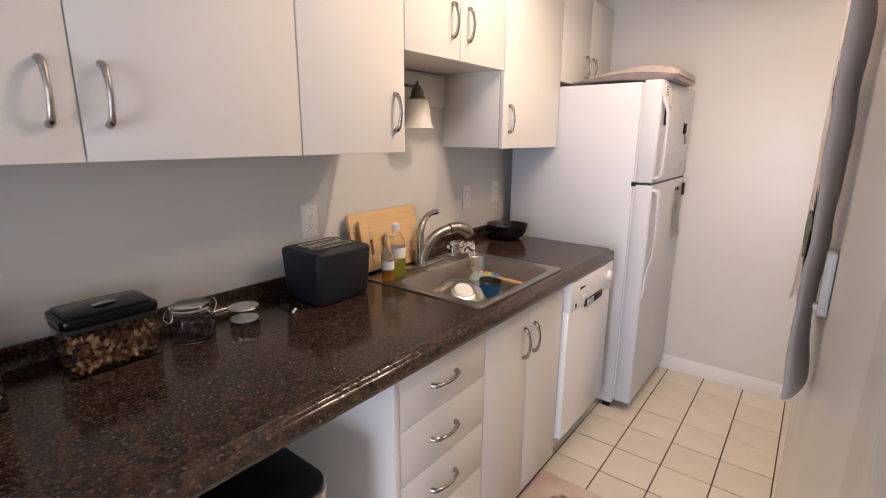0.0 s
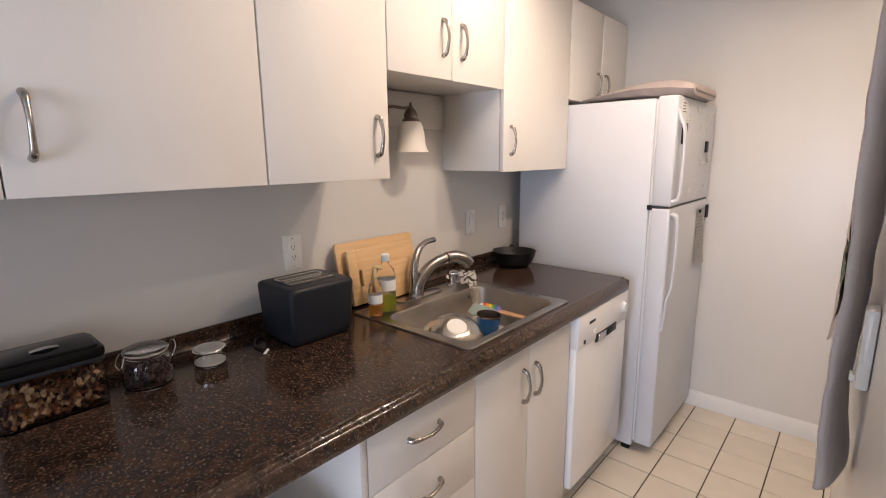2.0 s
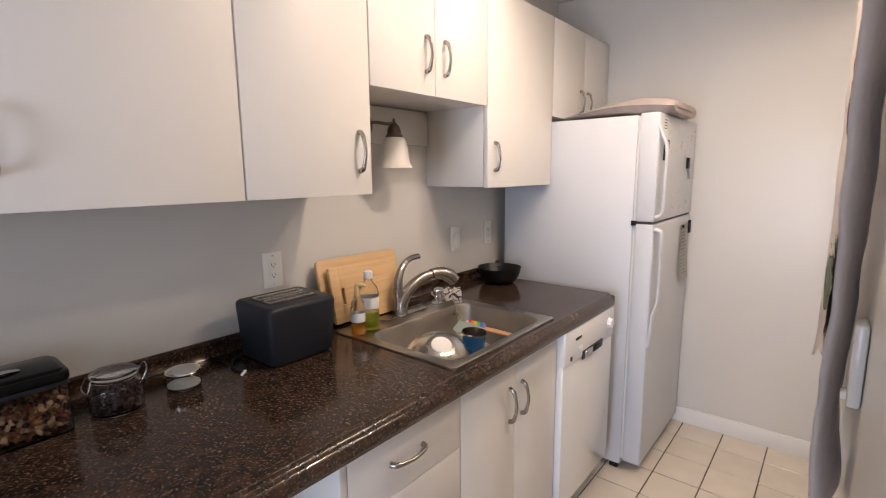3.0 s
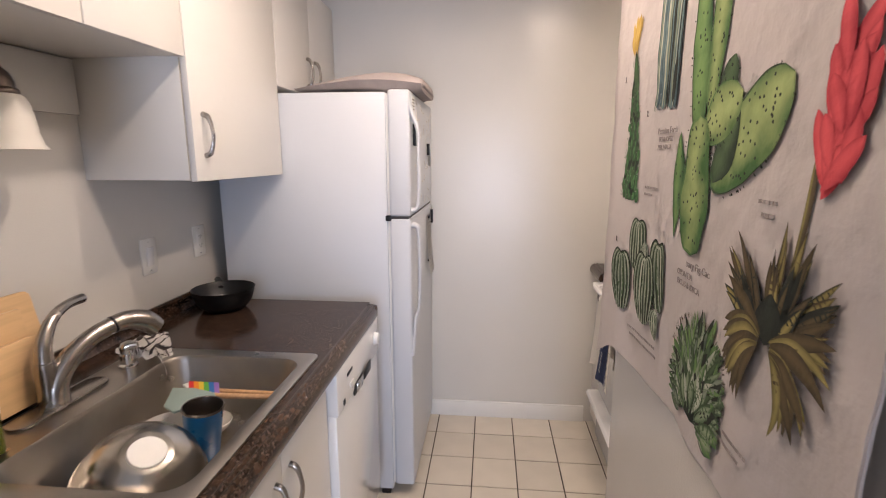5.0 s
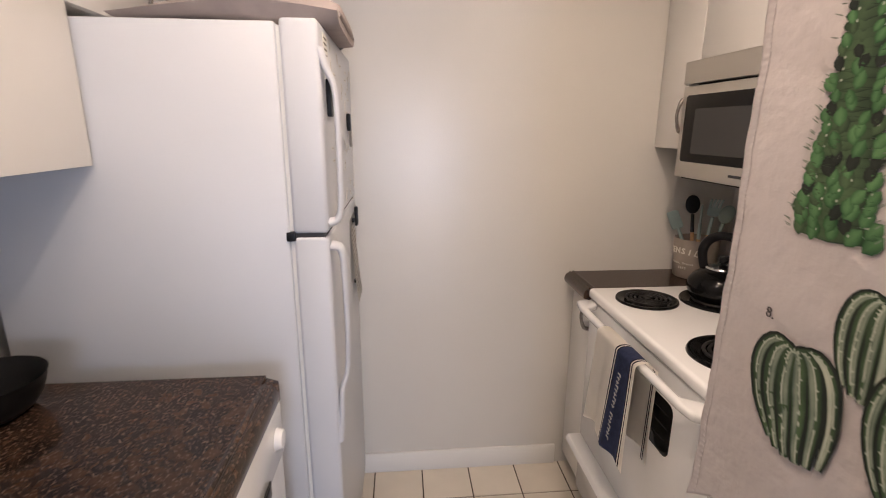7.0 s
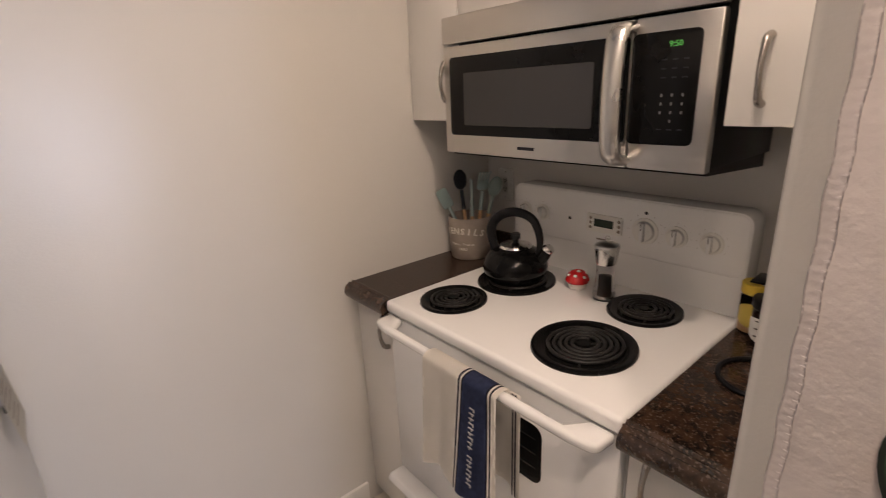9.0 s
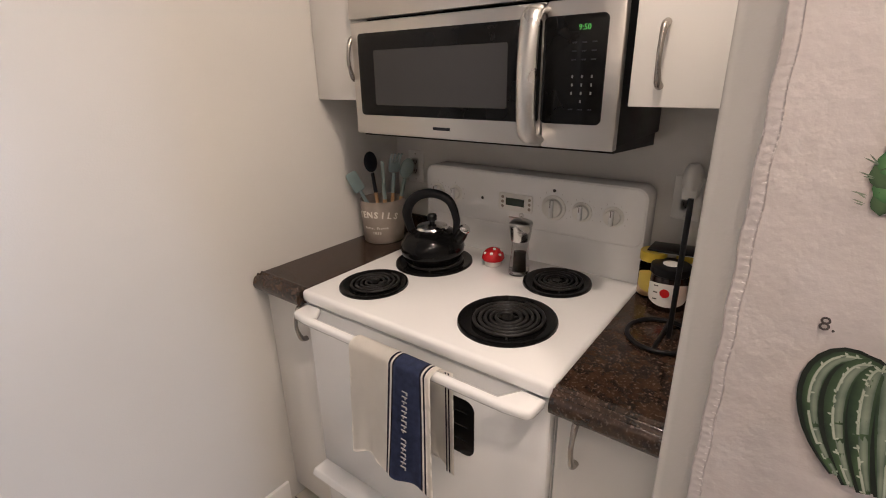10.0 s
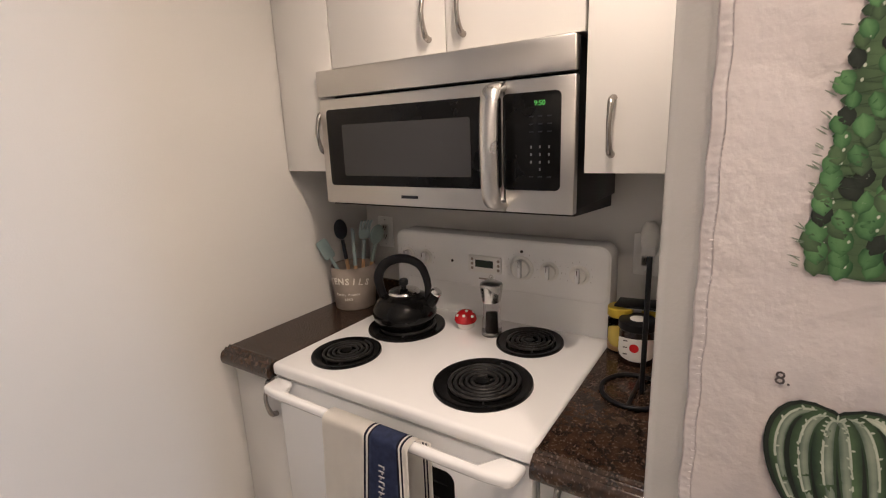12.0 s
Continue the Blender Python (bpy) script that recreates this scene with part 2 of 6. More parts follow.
def box(x0, x1, y0, y1, z0, z1, bevel=0.0, seg=2, bm=None):
    own = bmesh.new()
    bmesh.ops.create_cube(own, size=1)
    for v in own.verts:
        v.co = Vector(((x0 + x1) / 2 + v.co.x * (x1 - x0), (y0 + y1) / 2 + v.co.y * (y1 - y0), (z0 + z1) / 2 + v.co.z * (z1 - z0)))
    if bevel:
        bmesh.ops.bevel(own, geom=own.edges[:], offset=bevel, segments=seg, affect="EDGES", profile=0.5)
    return merge(bm, own)


def merge(bm, own):
    if bm is None:
        return own
    me = bpy.data.meshes.new("tmp")
    own.to_mesh(me)
    own.free()
    bm.from_mesh(me)
    bpy.data.meshes.remove(me)
    return bm


def xform(bm, m):
    bmesh.ops.transform(bm, matrix=m, verts=bm.verts[:])
    return bm


def lathe(profile, at=(0, 0, 0), segs=40, bm=None, m=None):
    """Turns (radius, height) pairs round the z axis."""
    own = bmesh.new()
    rings = []
    for r, z in profile:
        if r < 1e-5:
            rings.append([own.verts.new((0, 0, z))])
        else:
            rings.append([own.verts.new((r * math.cos(2 * math.pi * i / segs), r * math.sin(2 * math.pi * i / segs), z)) for i in range(segs)])
    for a, b in zip(rings, rings[1:]):
        for i in range(segs):
            j = (i + 1) % segs
            if len(a) == 1 and len(b) > 1:
                own.faces.new((a[0], b[j], b[i]))
            elif len(b) == 1 and len(a) > 1:
                own.faces.new((a[i], a[j], b[0]))
            elif len(a) > 1:
                own.faces.new((a[i], a[j], b[j], b[i]))
    if m is not None:
        xform(own, m)
    xform(own, Matrix.Translation(at))
    bmesh.ops.recalc_face_normals(own, faces=own.faces[:])
    return merge(bm, own)


def smooth_path(pts, n=6):
    out = []
    P = [Vector(p) for p in pts]
    for i in range(len(P) - 1):
        p0, p1, p2, p3 = P[max(i - 1, 0)], P[i], P[i + 1], P[min(i + 2, len(P) - 1)]
        for k in range(n):
            t = k / n
            out.append(0.5 * (2 * p1 + (p2 - p0) * t + (2 * p0 - 5 * p1 + 4 * p2 - p3) * t * t + (3 * p1 - p0 - 3 * p2 + p3) * t ** 3))
    out.append(P[-1])
    return out


def tube(pts, r, segs=10, n=6, bm=None, flat=1.0, closed=False):
    """A round bar along a smooth path; r may be a list along the given points; flat squashes it across its second axis."""
    path = smooth_path(pts, n) if n > 1 else [Vector(p) for p in pts]
    if isinstance(r, (list, tuple)):
        radii = [float(np.interp(i / (len(path) - 1), np.linspace(0, 1, len(r)), r)) for i in range(len(path))]
    else:
        radii = [r] * len(path)
    own = bmesh.new()
    rings, up = [], None
    for i, p in enumerate(path):
        d = (path[min(i + 1, len(path) - 1)] - path[max(i - 1, 0)]).normalized()
        if up is None:
            up = Vector((0, 0, 1)) if abs(d.z) < 0.9 else Vector((1, 0, 0))
        side = d.cross(up).normalized()
        up = side.cross(d).normalized()
        rings.append([own.verts.new(p + radii[i] * (math.cos(a) * side + math.sin(a) * flat * up)) for a in [2 * math.pi * k / segs for k in range(segs)]])
    for a, b in zip(rings, rings[1:]):
        for i in range(segs):
            own.faces.new((a[i], a[(i + 1) % segs], b[(i + 1) % segs], b[i]))
    if closed:
        a, b = rings[-1], rings[0]
    else:
        own.faces.new(rings[0][::-1])
        own.faces.new(rings[-1])
    bmesh.ops.recalc_face_normals(own, faces=own.faces[:])
    return merge(bm, own)


def prism(outline, axis, lo, hi, bevel=0.0, bm=None):
    """A straight extrusion of a 2D outline along an axis: x takes (y, z), y takes (x, z), z takes (x, y)."""
    own = bmesh.new()

    def co(p, d):
        return {"x": (d, p[0], p[1]), "y": (p[0], d, p[1]), "z": (p[0], p[1], d)}[axis]
    a = [own.verts.new(co(p, lo)) for p in outline]
    b = [own.verts.new(co(p, hi)) for p in outline]
    own.faces.new(a)
    own.faces.new(b)
    for i in range(len(a)):
        j = (i + 1) % len(a)
        own.faces.new((a[i], a[j], b[j], b[i]))
    bmesh.ops.recalc_face_normals(own, faces=own.faces[:])
    if bevel:
        bmesh.ops.bevel(own, geom=own.edges[:], offset=bevel, segments=2, affect="EDGES", profile=0.5)
    return merge(bm, own)


def rounded(x0, x1, y0, y1, r, n=6):
    out = []
    for cx, cy, a0 in ((x1 - r, y1 - r, 0), (x0 + r, y1 - r, 90), (x0 + r, y0 + r, 180), (x1 - r, y0 + r, 270)):
        for k in range(n + 1):
            a = radians(a0 + 90 * k / n)
            out.append((cx + r * math.cos(a), cy + r * math.sin(a)))
    return out


def ring_bm(outer, inner, z_out, z_in, bm=None):
    """A flat or sloping band between two loops of as many points."""
    own = bmesh.new()
    a = [own.verts.new((x, y, z_out)) for x, y in outer]
    b = [own.verts.new((x, y, z_in)) for x, y in inner]
    for i in range(len(a)):
        j = (i + 1) % len(a)
        own.faces.new((a[i], a[j], b[j], b[i]))
    return merge(bm, own)


def blob(at, size, bm=None, sub=1, m=None, jitter=0.0):
    own = bmesh.new()
    bmesh.ops.create_icosphere(own, subdivisions=sub, radius=1)
    for v in own.verts:
        k = 1 + jitter * random.uniform(-1, 1)
        v.co = Vector((v.co.x * size[0] * k, v.co.y * size[1] * k, v.co.z * size[2] * k))
    if m is not None:
        xform(own, m)
    xform(own, Matrix.Translation(at))
    return merge(bm, own)


def letters(body, size, at, m, material, parent, name="lettering", depth=0.0006, label="", bold=0.0):
    """Words in the built-in font, as a thin mesh; m turns them, at is their centre."""
    cu = bpy.data.curves.new("words", "FONT")
    cu.body, cu.size, cu.align_x, cu.align_y, cu.extrude, cu.resolution_u, cu.offset = body, size, "CENTER", "CENTER", depth, 2, size * bold
    tmp = new("words", cu)
    bpy.context.view_layer.update()
    me = bpy.data.meshes.new_from_object(tmp.evaluated_get(bpy.context.evaluated_depsgraph_get()))
    bpy.data.objects.remove(tmp)
    bm = bmesh.new()
    bm.from_mesh(me)
    bpy.data.meshes.remove(me)
    xform(bm, Matrix.Translation(at) @ m)
    return part(name, bm, material, parent, label, smooth=0)


TO_LEFT = Matrix(((0, 0, -1, 0), (-1, 0, 0, 0), (0, 1, 0, 0), (0, 0, 0, 1)))   # reads towards -y, faces -x

# ---- plan ----
XL, XR, YE, YB, CEIL = -1.392, 0.93, 3.246, -3.5, 2.50
TOP = 0.914
XN = 0.31 + (XR - 0.31) * 1.09   # the stove wall as the nook is placed

setting("wall_left", box(XL - 0.12, XL, YB - 0.12, YE + 0.12, -0.05, CEIL), M_WALL, "pale grey painted wall behind the sink counter", "wall", 0)
setting("wall_end", box(XL, XN, YE, YE + 0.12, -0.05, CEIL), M_WALL, "pale warm-grey painted wall closing the galley kitchen", "wall", 0)
setting("wall_stove", box(XN, XN + 0.12, 2.0, YE + 0.12, -0.05, CEIL), M_WALL, "pale painted wall behind the white stove", "wall", 0)
# the pier between stove nook and living room, with a rounded corner
pier = bmesh.new()
prism([(0.116, 0.478), (0.116, 2.017), (0.120, 2.024), (0.126, 2.028), (3.2, 2.028), (3.2, 1.90), (0.236, 1.90), (0.236, 0.478)], "z", -0.05, CEIL, bm=pier)
setting("wall_pier", pier, M_WALL, "pale grey painted wall end beside the stove nook", "wall", 40)
# unseen wall end, added to shade the left wall from the window
setting("wall_light_block", box(XL, -0.70, -1.33, -1.21, -0.05, CEIL), M_WALL, "plain pale wall end, unseen, added to block window light", "wall", 0)
wl_ = box(3.2, 3.32, YB - 0.12, -2.7, -0.05, CEIL)
box(3.2, 3.32, -0.7, 2.043, -0.05, CEIL, bm=wl_)
box(3.2, 3.32, -2.7, -0.7, -0.05, 0.82, bm=wl_)
box(3.2, 3.32, -2.7, -0.7, 2.18, CEIL, bm=wl_)
setting("wall_living", wl_, M_WALL, "plain pale wall of the living room", "wall", 0)
wb = box(XL, -0.65, YB - 0.12, YB, -0.05, CEIL)
box(0.95, 3.2, YB - 0.12, YB, -0.05, CEIL, bm=wb)
box(-0.65, 0.95, YB - 0.12, YB, -0.05, 0.06, bm=wb)
box(-0.65, 0.95, YB - 0.12, YB, 1.94, CEIL, bm=wb)
setting("wall_window", wb, M_WALL, "plain pale wall with a wide window opening", "wall", 0)
setting("ceiling", box(XL - 0.12, 3.32, YB - 0.12, YE + 0.12, CEIL, CEIL + 0.1), M_CEIL, "white textured ceiling over the kitchen", "ceiling", 0)
setting("ground", box(-60, 60, -70, 60, -3.2, -3.0), mat("grass", (0.06, 0.09, 0.03), 0.9, scale=0.5, vary=0.2), "plain green ground far below the window", "ground", 0)
win = thing("window_1", (0.15, YB - 0.06, 0.06), "white framed tall living room window with clear panes", "window", kind="structure")
for x0, x1, z0, z1 in ((-0.65, 0.95, 0.06, 0.12), (-0.65, 0.95, 1.88, 1.94), (-0.65, -0.59, 0.12, 1.88), (0.89, 0.95, 0.12, 1.88), (0.12, 0.18, 0.12, 1.88)):
    part("window_frame", box(x0, x1, YB - 0.09, YB - 0.03, z0, z1, 0.004), M_TRIM, win)
for x0, x1 in ((-0.59, 0.12), (0.18, 0.89)):
    pane = part("pane", box(x0, x1, YB - 0.064, YB - 0.058, 0.12, 1.88), M_GLASS, win)
    pane.visible_shadow = False

# side window added around the fill lamp; none is known on this wall
win = thing("added_fill_window", (3.26, -1.7, 0.82), "white framed side window, unseen, added for the fill light", "window", kind="structure")
for y0, y1, z0, z1 in ((-2.7, -0.7, 0.82, 0.88), (-2.7, -0.7, 2.12, 2.18), (-2.7, -2.64, 0.88, 2.12), (-0.76, -0.7, 0.88, 2.12), (-1.73, -1.67, 0.88, 2.12)):
    part("window_frame", box(3.23, 3.29, y0, y1, z0, z1, 0.004), M_TRIM, win)
for y0, y1 in ((-2.64, -1.73), (-1.67, -0.76)):
    pane = part("pane", box(3.257, 3.263, y0, y1, 0.88, 2.12), M_GLASS, win)
    pane.visible_shadow = False

# baseboards
setting("baseboard", box(-0.60, 0.30, YE - 0.014, YE, 0, 0.095, 0.004), M_TRIM, "white painted baseboard along the end wall", "baseboard")
setting("baseboard", box(0.102, 0.116, 0.49, 2.020, 0, 0.095, 0.004), M_TRIM, "white painted baseboard along the pier", "baseboard")
setting("trim", box(0.112, 0.236, 0.30, 0.472, 0, 2.1, 0.003), M_WALL, "white painted door casing at the wall's end", "trim")

# floor: grout bed with tiles, oak beyond
bed = box(XL, 0.25, -0.62, 1.95, -0.05, -0.003)
box(XL, XR, 1.95, YE, -0.05, -0.003, bm=bed)
fl = setting("floor", bed, M_GROUT, "brown grout bed under cream floor tiles", "floor", 0)
setting("floor_living", box(XL, 3.2, YB, -0.62, -0.05, 0.0), M_FLOORW, "brown wooden floor of the living room", "floor", 0)
setting("floor_living_side", box(0.25, 3.2, -0.62, 1.92, -0.05, 0.0), M_FLOORW, "brown wooden floor beside the kitchen", "floor", 0)


# ---- cabinets and counters ----
def pull(parent, foot_a, foot_b, out, r=0.0055):
    """A bowed bar handle between two feet, standing out along a direction."""
    a, b, o = Vector(foot_a), Vector(foot_b), Vector(out)
    d = b - a
    pts = [a, a + d * 0.06 + o * 0.6, a + d * 0.28 + o * 0.95, a + d * 0.5 + o * 1.08, a + d * 0.72 + o * 0.95, a + d * 0.94 + o * 0.6, b]
    return part("handle", tube(pts, [r * 1.5, r * 1.35, r, r * 0.95, r, r * 1.35, r * 1.5], 10, 5), M_NICKEL, parent, "bowed brushed nickel pull handle", 50)


def upper(y0, y1, z0, z1, xb, xf, doors, handles, label, group, door_t=0.019):
    """A wall cabinet between back xb and door front xf; doors are y pairs, handles (y, low z)."""
    s = 1 if xf > xb else -1
    c = thing("wall_cabinet", (xb, (y0 + y1) / 2, z0), label, "wall cabinet", group)
    xo = xf - s * door_t
    part("body", box(min(xb, xo - s * 0.003), max(xb, xo - s * 0.003), y0 + 0.001, y1 - 0.001, z0 + 0.003, z1, 0.001), M_CAB, c)
    part("face_edge", box(min(xo - s * 0.0035, xo - s * 0.0005), max(xo - s * 0.0035, xo - s * 0.0005), y0 + 0.0015, y1 - 0.0015, z0 + 0.0035, z1 - 0.003), M_EDGE, c)
    for i, (d0, d1) in enumerate(doors):
        d = part("door", box(min(xo, xf), max(xo, xf), d0 + 0.0016, d1 - 0.0016, z0, z1 - 0.002, 0.0015), M_CAB, c)
        if i < len(handles):
            hy, hz = handles[i]
            pull(d, (xf, hy, hz), (xf, hy, hz + 0.115), (s * 0.026, 0, 0))
    return c


XU, ZU, ZT = -1.056, 1.404, 2.2
GU = "upper cabinets over the sink counter"
upper(-0.08, 0.921, ZU, ZT, XL + 0.001, XU, [(-0.08, 0.421), (0.421, 0.921)], [(0.372, 1.475), (0.468, 1.475)], "white laminate double-door wall cabinet with bowed handles", GU)
upper(-1.08, -0.082, ZU, ZT, XL + 0.001, XU, [(-1.08, -0.58), (-0.58, -0.082)], [(-0.63, 1.475), (-0.53, 1.475)], "white laminate double-door wall cabinet with bowed handles", GU)
upper(0.923, 1.339, ZU, ZT, XL + 0.001, XU, [(0.923, 1.339)], [(1.29, 1.475)], "white laminate single-door wall cabinet above the toaster", GU)
upper(1.341, 1.971, 1.732, ZT, XL + 0.001, XU, [(1.341, 1.648), (1.648, 1.971)], [(1.60, 1.808), (1.70, 1.808)], "short white laminate wall cabinet above the sink", GU)
upper(1.973, 2.536, ZU, ZT, XL + 0.001, XU, [(1.973, 2.536)], [(2.025, 1.475)], "white laminate single-door wall cabinet beside the fridge", GU)
upper(2.538, 3.244, 1.738, ZT, XL + 0.001, XU, [(2.538, 2.902), (2.902, 3.244)], [(2.855, 1.778), (2.95, 1.778)], "short white laminate wall cabinet above the fridge", GU)
part("board", box(XL + 0.001, XL + 0.016, 1.342, 1.969, 1.585, 1.73, 0.002), M_WALL).name = "trim_sconce_board"
tagged(bpy.data.objects["trim_sconce_board"], "grey painted backing board behind the sconce", "trim", kind="structure")


def base_box(name, y0, y1, xb, xf, label, group, z0=0.0, top=0.868):
    c = thing(name, ((xb + xf) / 2, (y0 + y1) / 2, z0), label, "base cabinet", group)
    s = 1 if xf > xb else -1
    xo = xf - s * 0.019
    part("body", box(min(xb, xo - s * 0.002), max(xb, xo - s * 0.002), y0 + 0.001, y1 - 0.001, 0.085, top, 0.001), M_CAB, c)
    part("toe_kick", box(min(xb, xo - s * 0.05), max(xb, xo - s * 0.05), y0 + 0.001, y1 - 0.001, 0.0, 0.085), M_CAB, c)
    return c, xo, s


XD = -0.70
GB = "base cabinets under the sink counter"
dr, xo, s = base_box("drawer_cabinet", 0.913, 1.32, XL + 0.001, XD, "white laminate drawer cabinet with bowed nickel handles", GB)
part("side_panel", box(XL + 0.001, XD, 0.893, 0.912, 0.0, 0.868, 0.001), M_CAB, dr)
for z0, z1 in ((0.692, 0.862), (0.521, 0.69), (0.35, 0.519), (0.045, 0.348)):
    d = part("drawer_front", box(xo, XD, 0.915, 1.3185, z0, z1, 0.0015), M_CAB, dr)
    zh = min(z1 - 0.085, z0 + 0.10)
    pull(d, (XD, 1.045, zh), (XD, 1.16, zh), (0.026, 0, 0))
sc, xo, s = base_box("sink_cabinet", 1.321, 1.922, XL + 0.001, XD, "white laminate sink cabinet with two doors", GB, 0.0, 0.70)
for d0, d1, hy in ((1.3225, 1.6195, 1.585), (1.6215, 1.9205, 1.662)):
    d = part("door", box(xo, XD, d0, d1, 0.045, 0.862, 0.0015), M_CAB, sc)
    pull(d, (XD, hy, 0.655), (XD, hy, 0.77), (0.026, 0, 0))

# the sink counter: front edge with two raised beads, cut out for the sink, clipped corner by the fridge
XF, YR = -0.664, 2.462
SX0, SX1, SY0, SY1 = -1.262, -0.722, 1.322, 1.948
ct = thing("countertop", (XL, 0.5, TOP), "dark brown speckled stone-look laminate countertop with beaded edge", "countertop")
bm = bmesh.new()
box(XL + 0.001, SX0 + 0.02, -1.2, YR, TOP - 0.04, TOP, bm=bm)
box(SX0 + 0.02, -0.705, -1.2, SY0 + 0.02, TOP - 0.04, TOP, bm=bm)
box(SX0 + 0.02, -0.705, SY1 - 0.02, YR, TOP - 0.04, TOP, bm=bm)
box(SX1 - 0.01, -0.705, SY0 + 0.02, SY1 - 0.02, TOP - 0.04, TOP, bm=bm)
bmesh.ops.remove_doubles(bm, verts=bm.verts[:], dist=0.0001)
part("slab", bm, M_LAM, ct, smooth=0)


def edge_profile(x_in, s, zb=-0.044):
    """The beaded front edge, outwards along s: (x, z)."""
    q = [(0, 0), (0.004, 0.0), (0.0055, 0.0022), (0.0080, 0.0038), (0.0105, 0.0032), (0.0125, 0.0002), (0.0145, -0.0022), (0.0170, -0.0020),
         (0.0190, 0.0004), (0.0212, 0.0016), (0.0236, 0.0006), (0.0258, -0.0036), (0.0280, -0.0062), (0.0305, -0.0056), (0.0335, -0.0074),
         (0.0375, -0.0140), (0.0405, -0.0230), (0.041, -0.034), (0.037, zb), (0, zb)]
    return [(x_in + s * a, TOP + b) for a, b in q]


part("front_edge", prism(edge_profile(-0.705, 1), "y", -1.2, YR - 0.045), M_LAMEDGE, ct, "beaded dark laminate front edge", 40)
bm = prism([(-0.705, YR), (-0.705, YR - 0.045), (-0.664, YR - 0.045), (-0.672, YR - 0.018)], "z", TOP - 0.044, TOP - 0.004, 0.004)
part("end_corner", bm, M_LAM, ct)
part("backsplash", prism([(XL + 0.001, TOP), (XL + 0.001, TOP + 0.050), (XL + 0.014, TOP + 0.052), (XL + 0.021, TOP + 0.047), (XL + 0.021, TOP + 0.034),
                          (XL + 0.018, TOP + 0.029), (XL + 0.018, TOP + 0.012), (XL + 0.028, TOP)], "y", -1.2, YR), M_LAM, ct, "low dark laminate backsplash", 40)

# right-hand counters beside the stove
SET["m"] = NOOK
for y0, y1, xf, lab in ((3.032, 3.2455, 0.295, "narrow dark laminate countertop between stove and wall"), (2.048, 2.266, 0.288, "short dark laminate countertop beside the stove")):
    c = thing("countertop", (0.6, (y0 + y1) / 2, TOP), lab, "countertop")
    part("slab", box(xf + 0.041, XR - 0.001, y0, y1, TOP - 0.04, TOP), M_LAM, c, smooth=0)
    part("front_edge", prism(edge_profile(xf + 0.041, -1), "y", y0, y1), M_LAMEDGE, c, "beaded dark laminate front edge", 40)
    part("backsplash", box(XR - 0.02, XR - 0.001, y0, y1, TOP, TOP + 0.05, 0.004), M_LAM, c)
    b, xo, s = base_box("base_cabinet", y0, y1, XR - 0.001, 0.335, "narrow white laminate base cabinet beside the stove", "base cabinets beside the stove")
    d = part("door", box(0.335, xo, y0 + 0.002, y1 - 0.002, 0.06, 0.862, 0.0015), M_CAB, b)
    hy = y0 + 0.035 if y0 > 3 else y1 - 0.045
    pull(d, (0.335, hy, 0.735), (0.335, hy, 0.85), (-0.028, 0, 0))

GR = "upper cabinets over the stove"
ZN = 1.418
upper(3.012, 3.244, ZN, ZT, XR - 0.001, 0.594, [(3.012, 3.244)], [(3.06, 1.475)], "narrow white laminate wall cabinet beside the microwave", GR)
upper(2.282, 3.010, 1.712, ZT, XR - 0.001, 0.594, [(2.282, 2.622), (2.622, 3.010)], [(2.572, 1.745), (2.67, 1.745)], "short white laminate wall cabinet above the microwave", GR)
upper(2.0490, 2.280, ZN, ZT, XR - 0.001, 0.594, [(2.0490, 2.280)], [(2.222, 1.458)], "narrow white laminate wall cabinet beside the microwave", GR)

SET["m"] = PLAIN

# ---- fridge ----
FY0, FY1 = 2.545, 3.222
fr = thing("refrigerator", (-0.98, 2.88, 0), "white two-door refrigerator with pebbled enamel", "refrigerator")
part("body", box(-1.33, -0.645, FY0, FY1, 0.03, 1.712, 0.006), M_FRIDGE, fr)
part("grille", box(-0.70, -0.66, FY0 + 0.01, FY1 - 0.01, 0.0, 0.075, 0.003), M_BLKPL, fr)
for y in (FY0 + 0.05, FY1 - 0.05):
    part("foot", lathe([(0, 0), (0.02, 0), (0.02, 0.012), (0.008, 0.014), (0.008, 0.04)], (-1.25, y, 0), 16), M_BLKPL, fr)
part("gasket", box(-0.646, -0.636, FY0 + 0.012, FY1 - 0.012, 0.06, 1.705), M_PLAST, fr)
for z0, z1, nm in ((0.055, 1.2315, "fridge_door"), (1.240, 1.720, "freezer_door")):
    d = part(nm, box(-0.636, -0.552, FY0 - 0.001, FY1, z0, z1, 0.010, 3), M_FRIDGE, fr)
    if z0 > 1:
        pts = [(-0.556, FY0 + 0.035, 1.66), (-0.543, FY0 + 0.035, 1.62), (-0.525, FY0 + 0.037, 1.57), (-0.522, FY0 + 0.037, 1.45), (-0.525, FY0 + 0.037, 1.29), (-0.55, FY0 + 0.035, 1.262)]
    else:
        pts = [(-0.552, FY0 + 0.035, 1.205), (-0.527, FY0 + 0.037, 1.19), (-0.522, FY0 + 0.037, 1.10), (-0.522, FY0 + 0.037, 0.95), (-0.527, FY0 + 0.037, 0.86), (-0.541, FY0 + 0.035, 0.81), (-0.546, FY0 + 0.035, 0.74), (-0.553, FY0 + 0.035, 0.66)]
    yh = FY0 + 0.030
    strap = Matrix.Translation((0, yh, 0)) @ Matrix.Diagonal((1, 2.2, 1, 1)) @ Matrix.Translation((0, -yh - 0.007, 0))
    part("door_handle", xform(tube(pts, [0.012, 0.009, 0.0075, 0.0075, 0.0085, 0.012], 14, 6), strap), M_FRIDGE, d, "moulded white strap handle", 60)
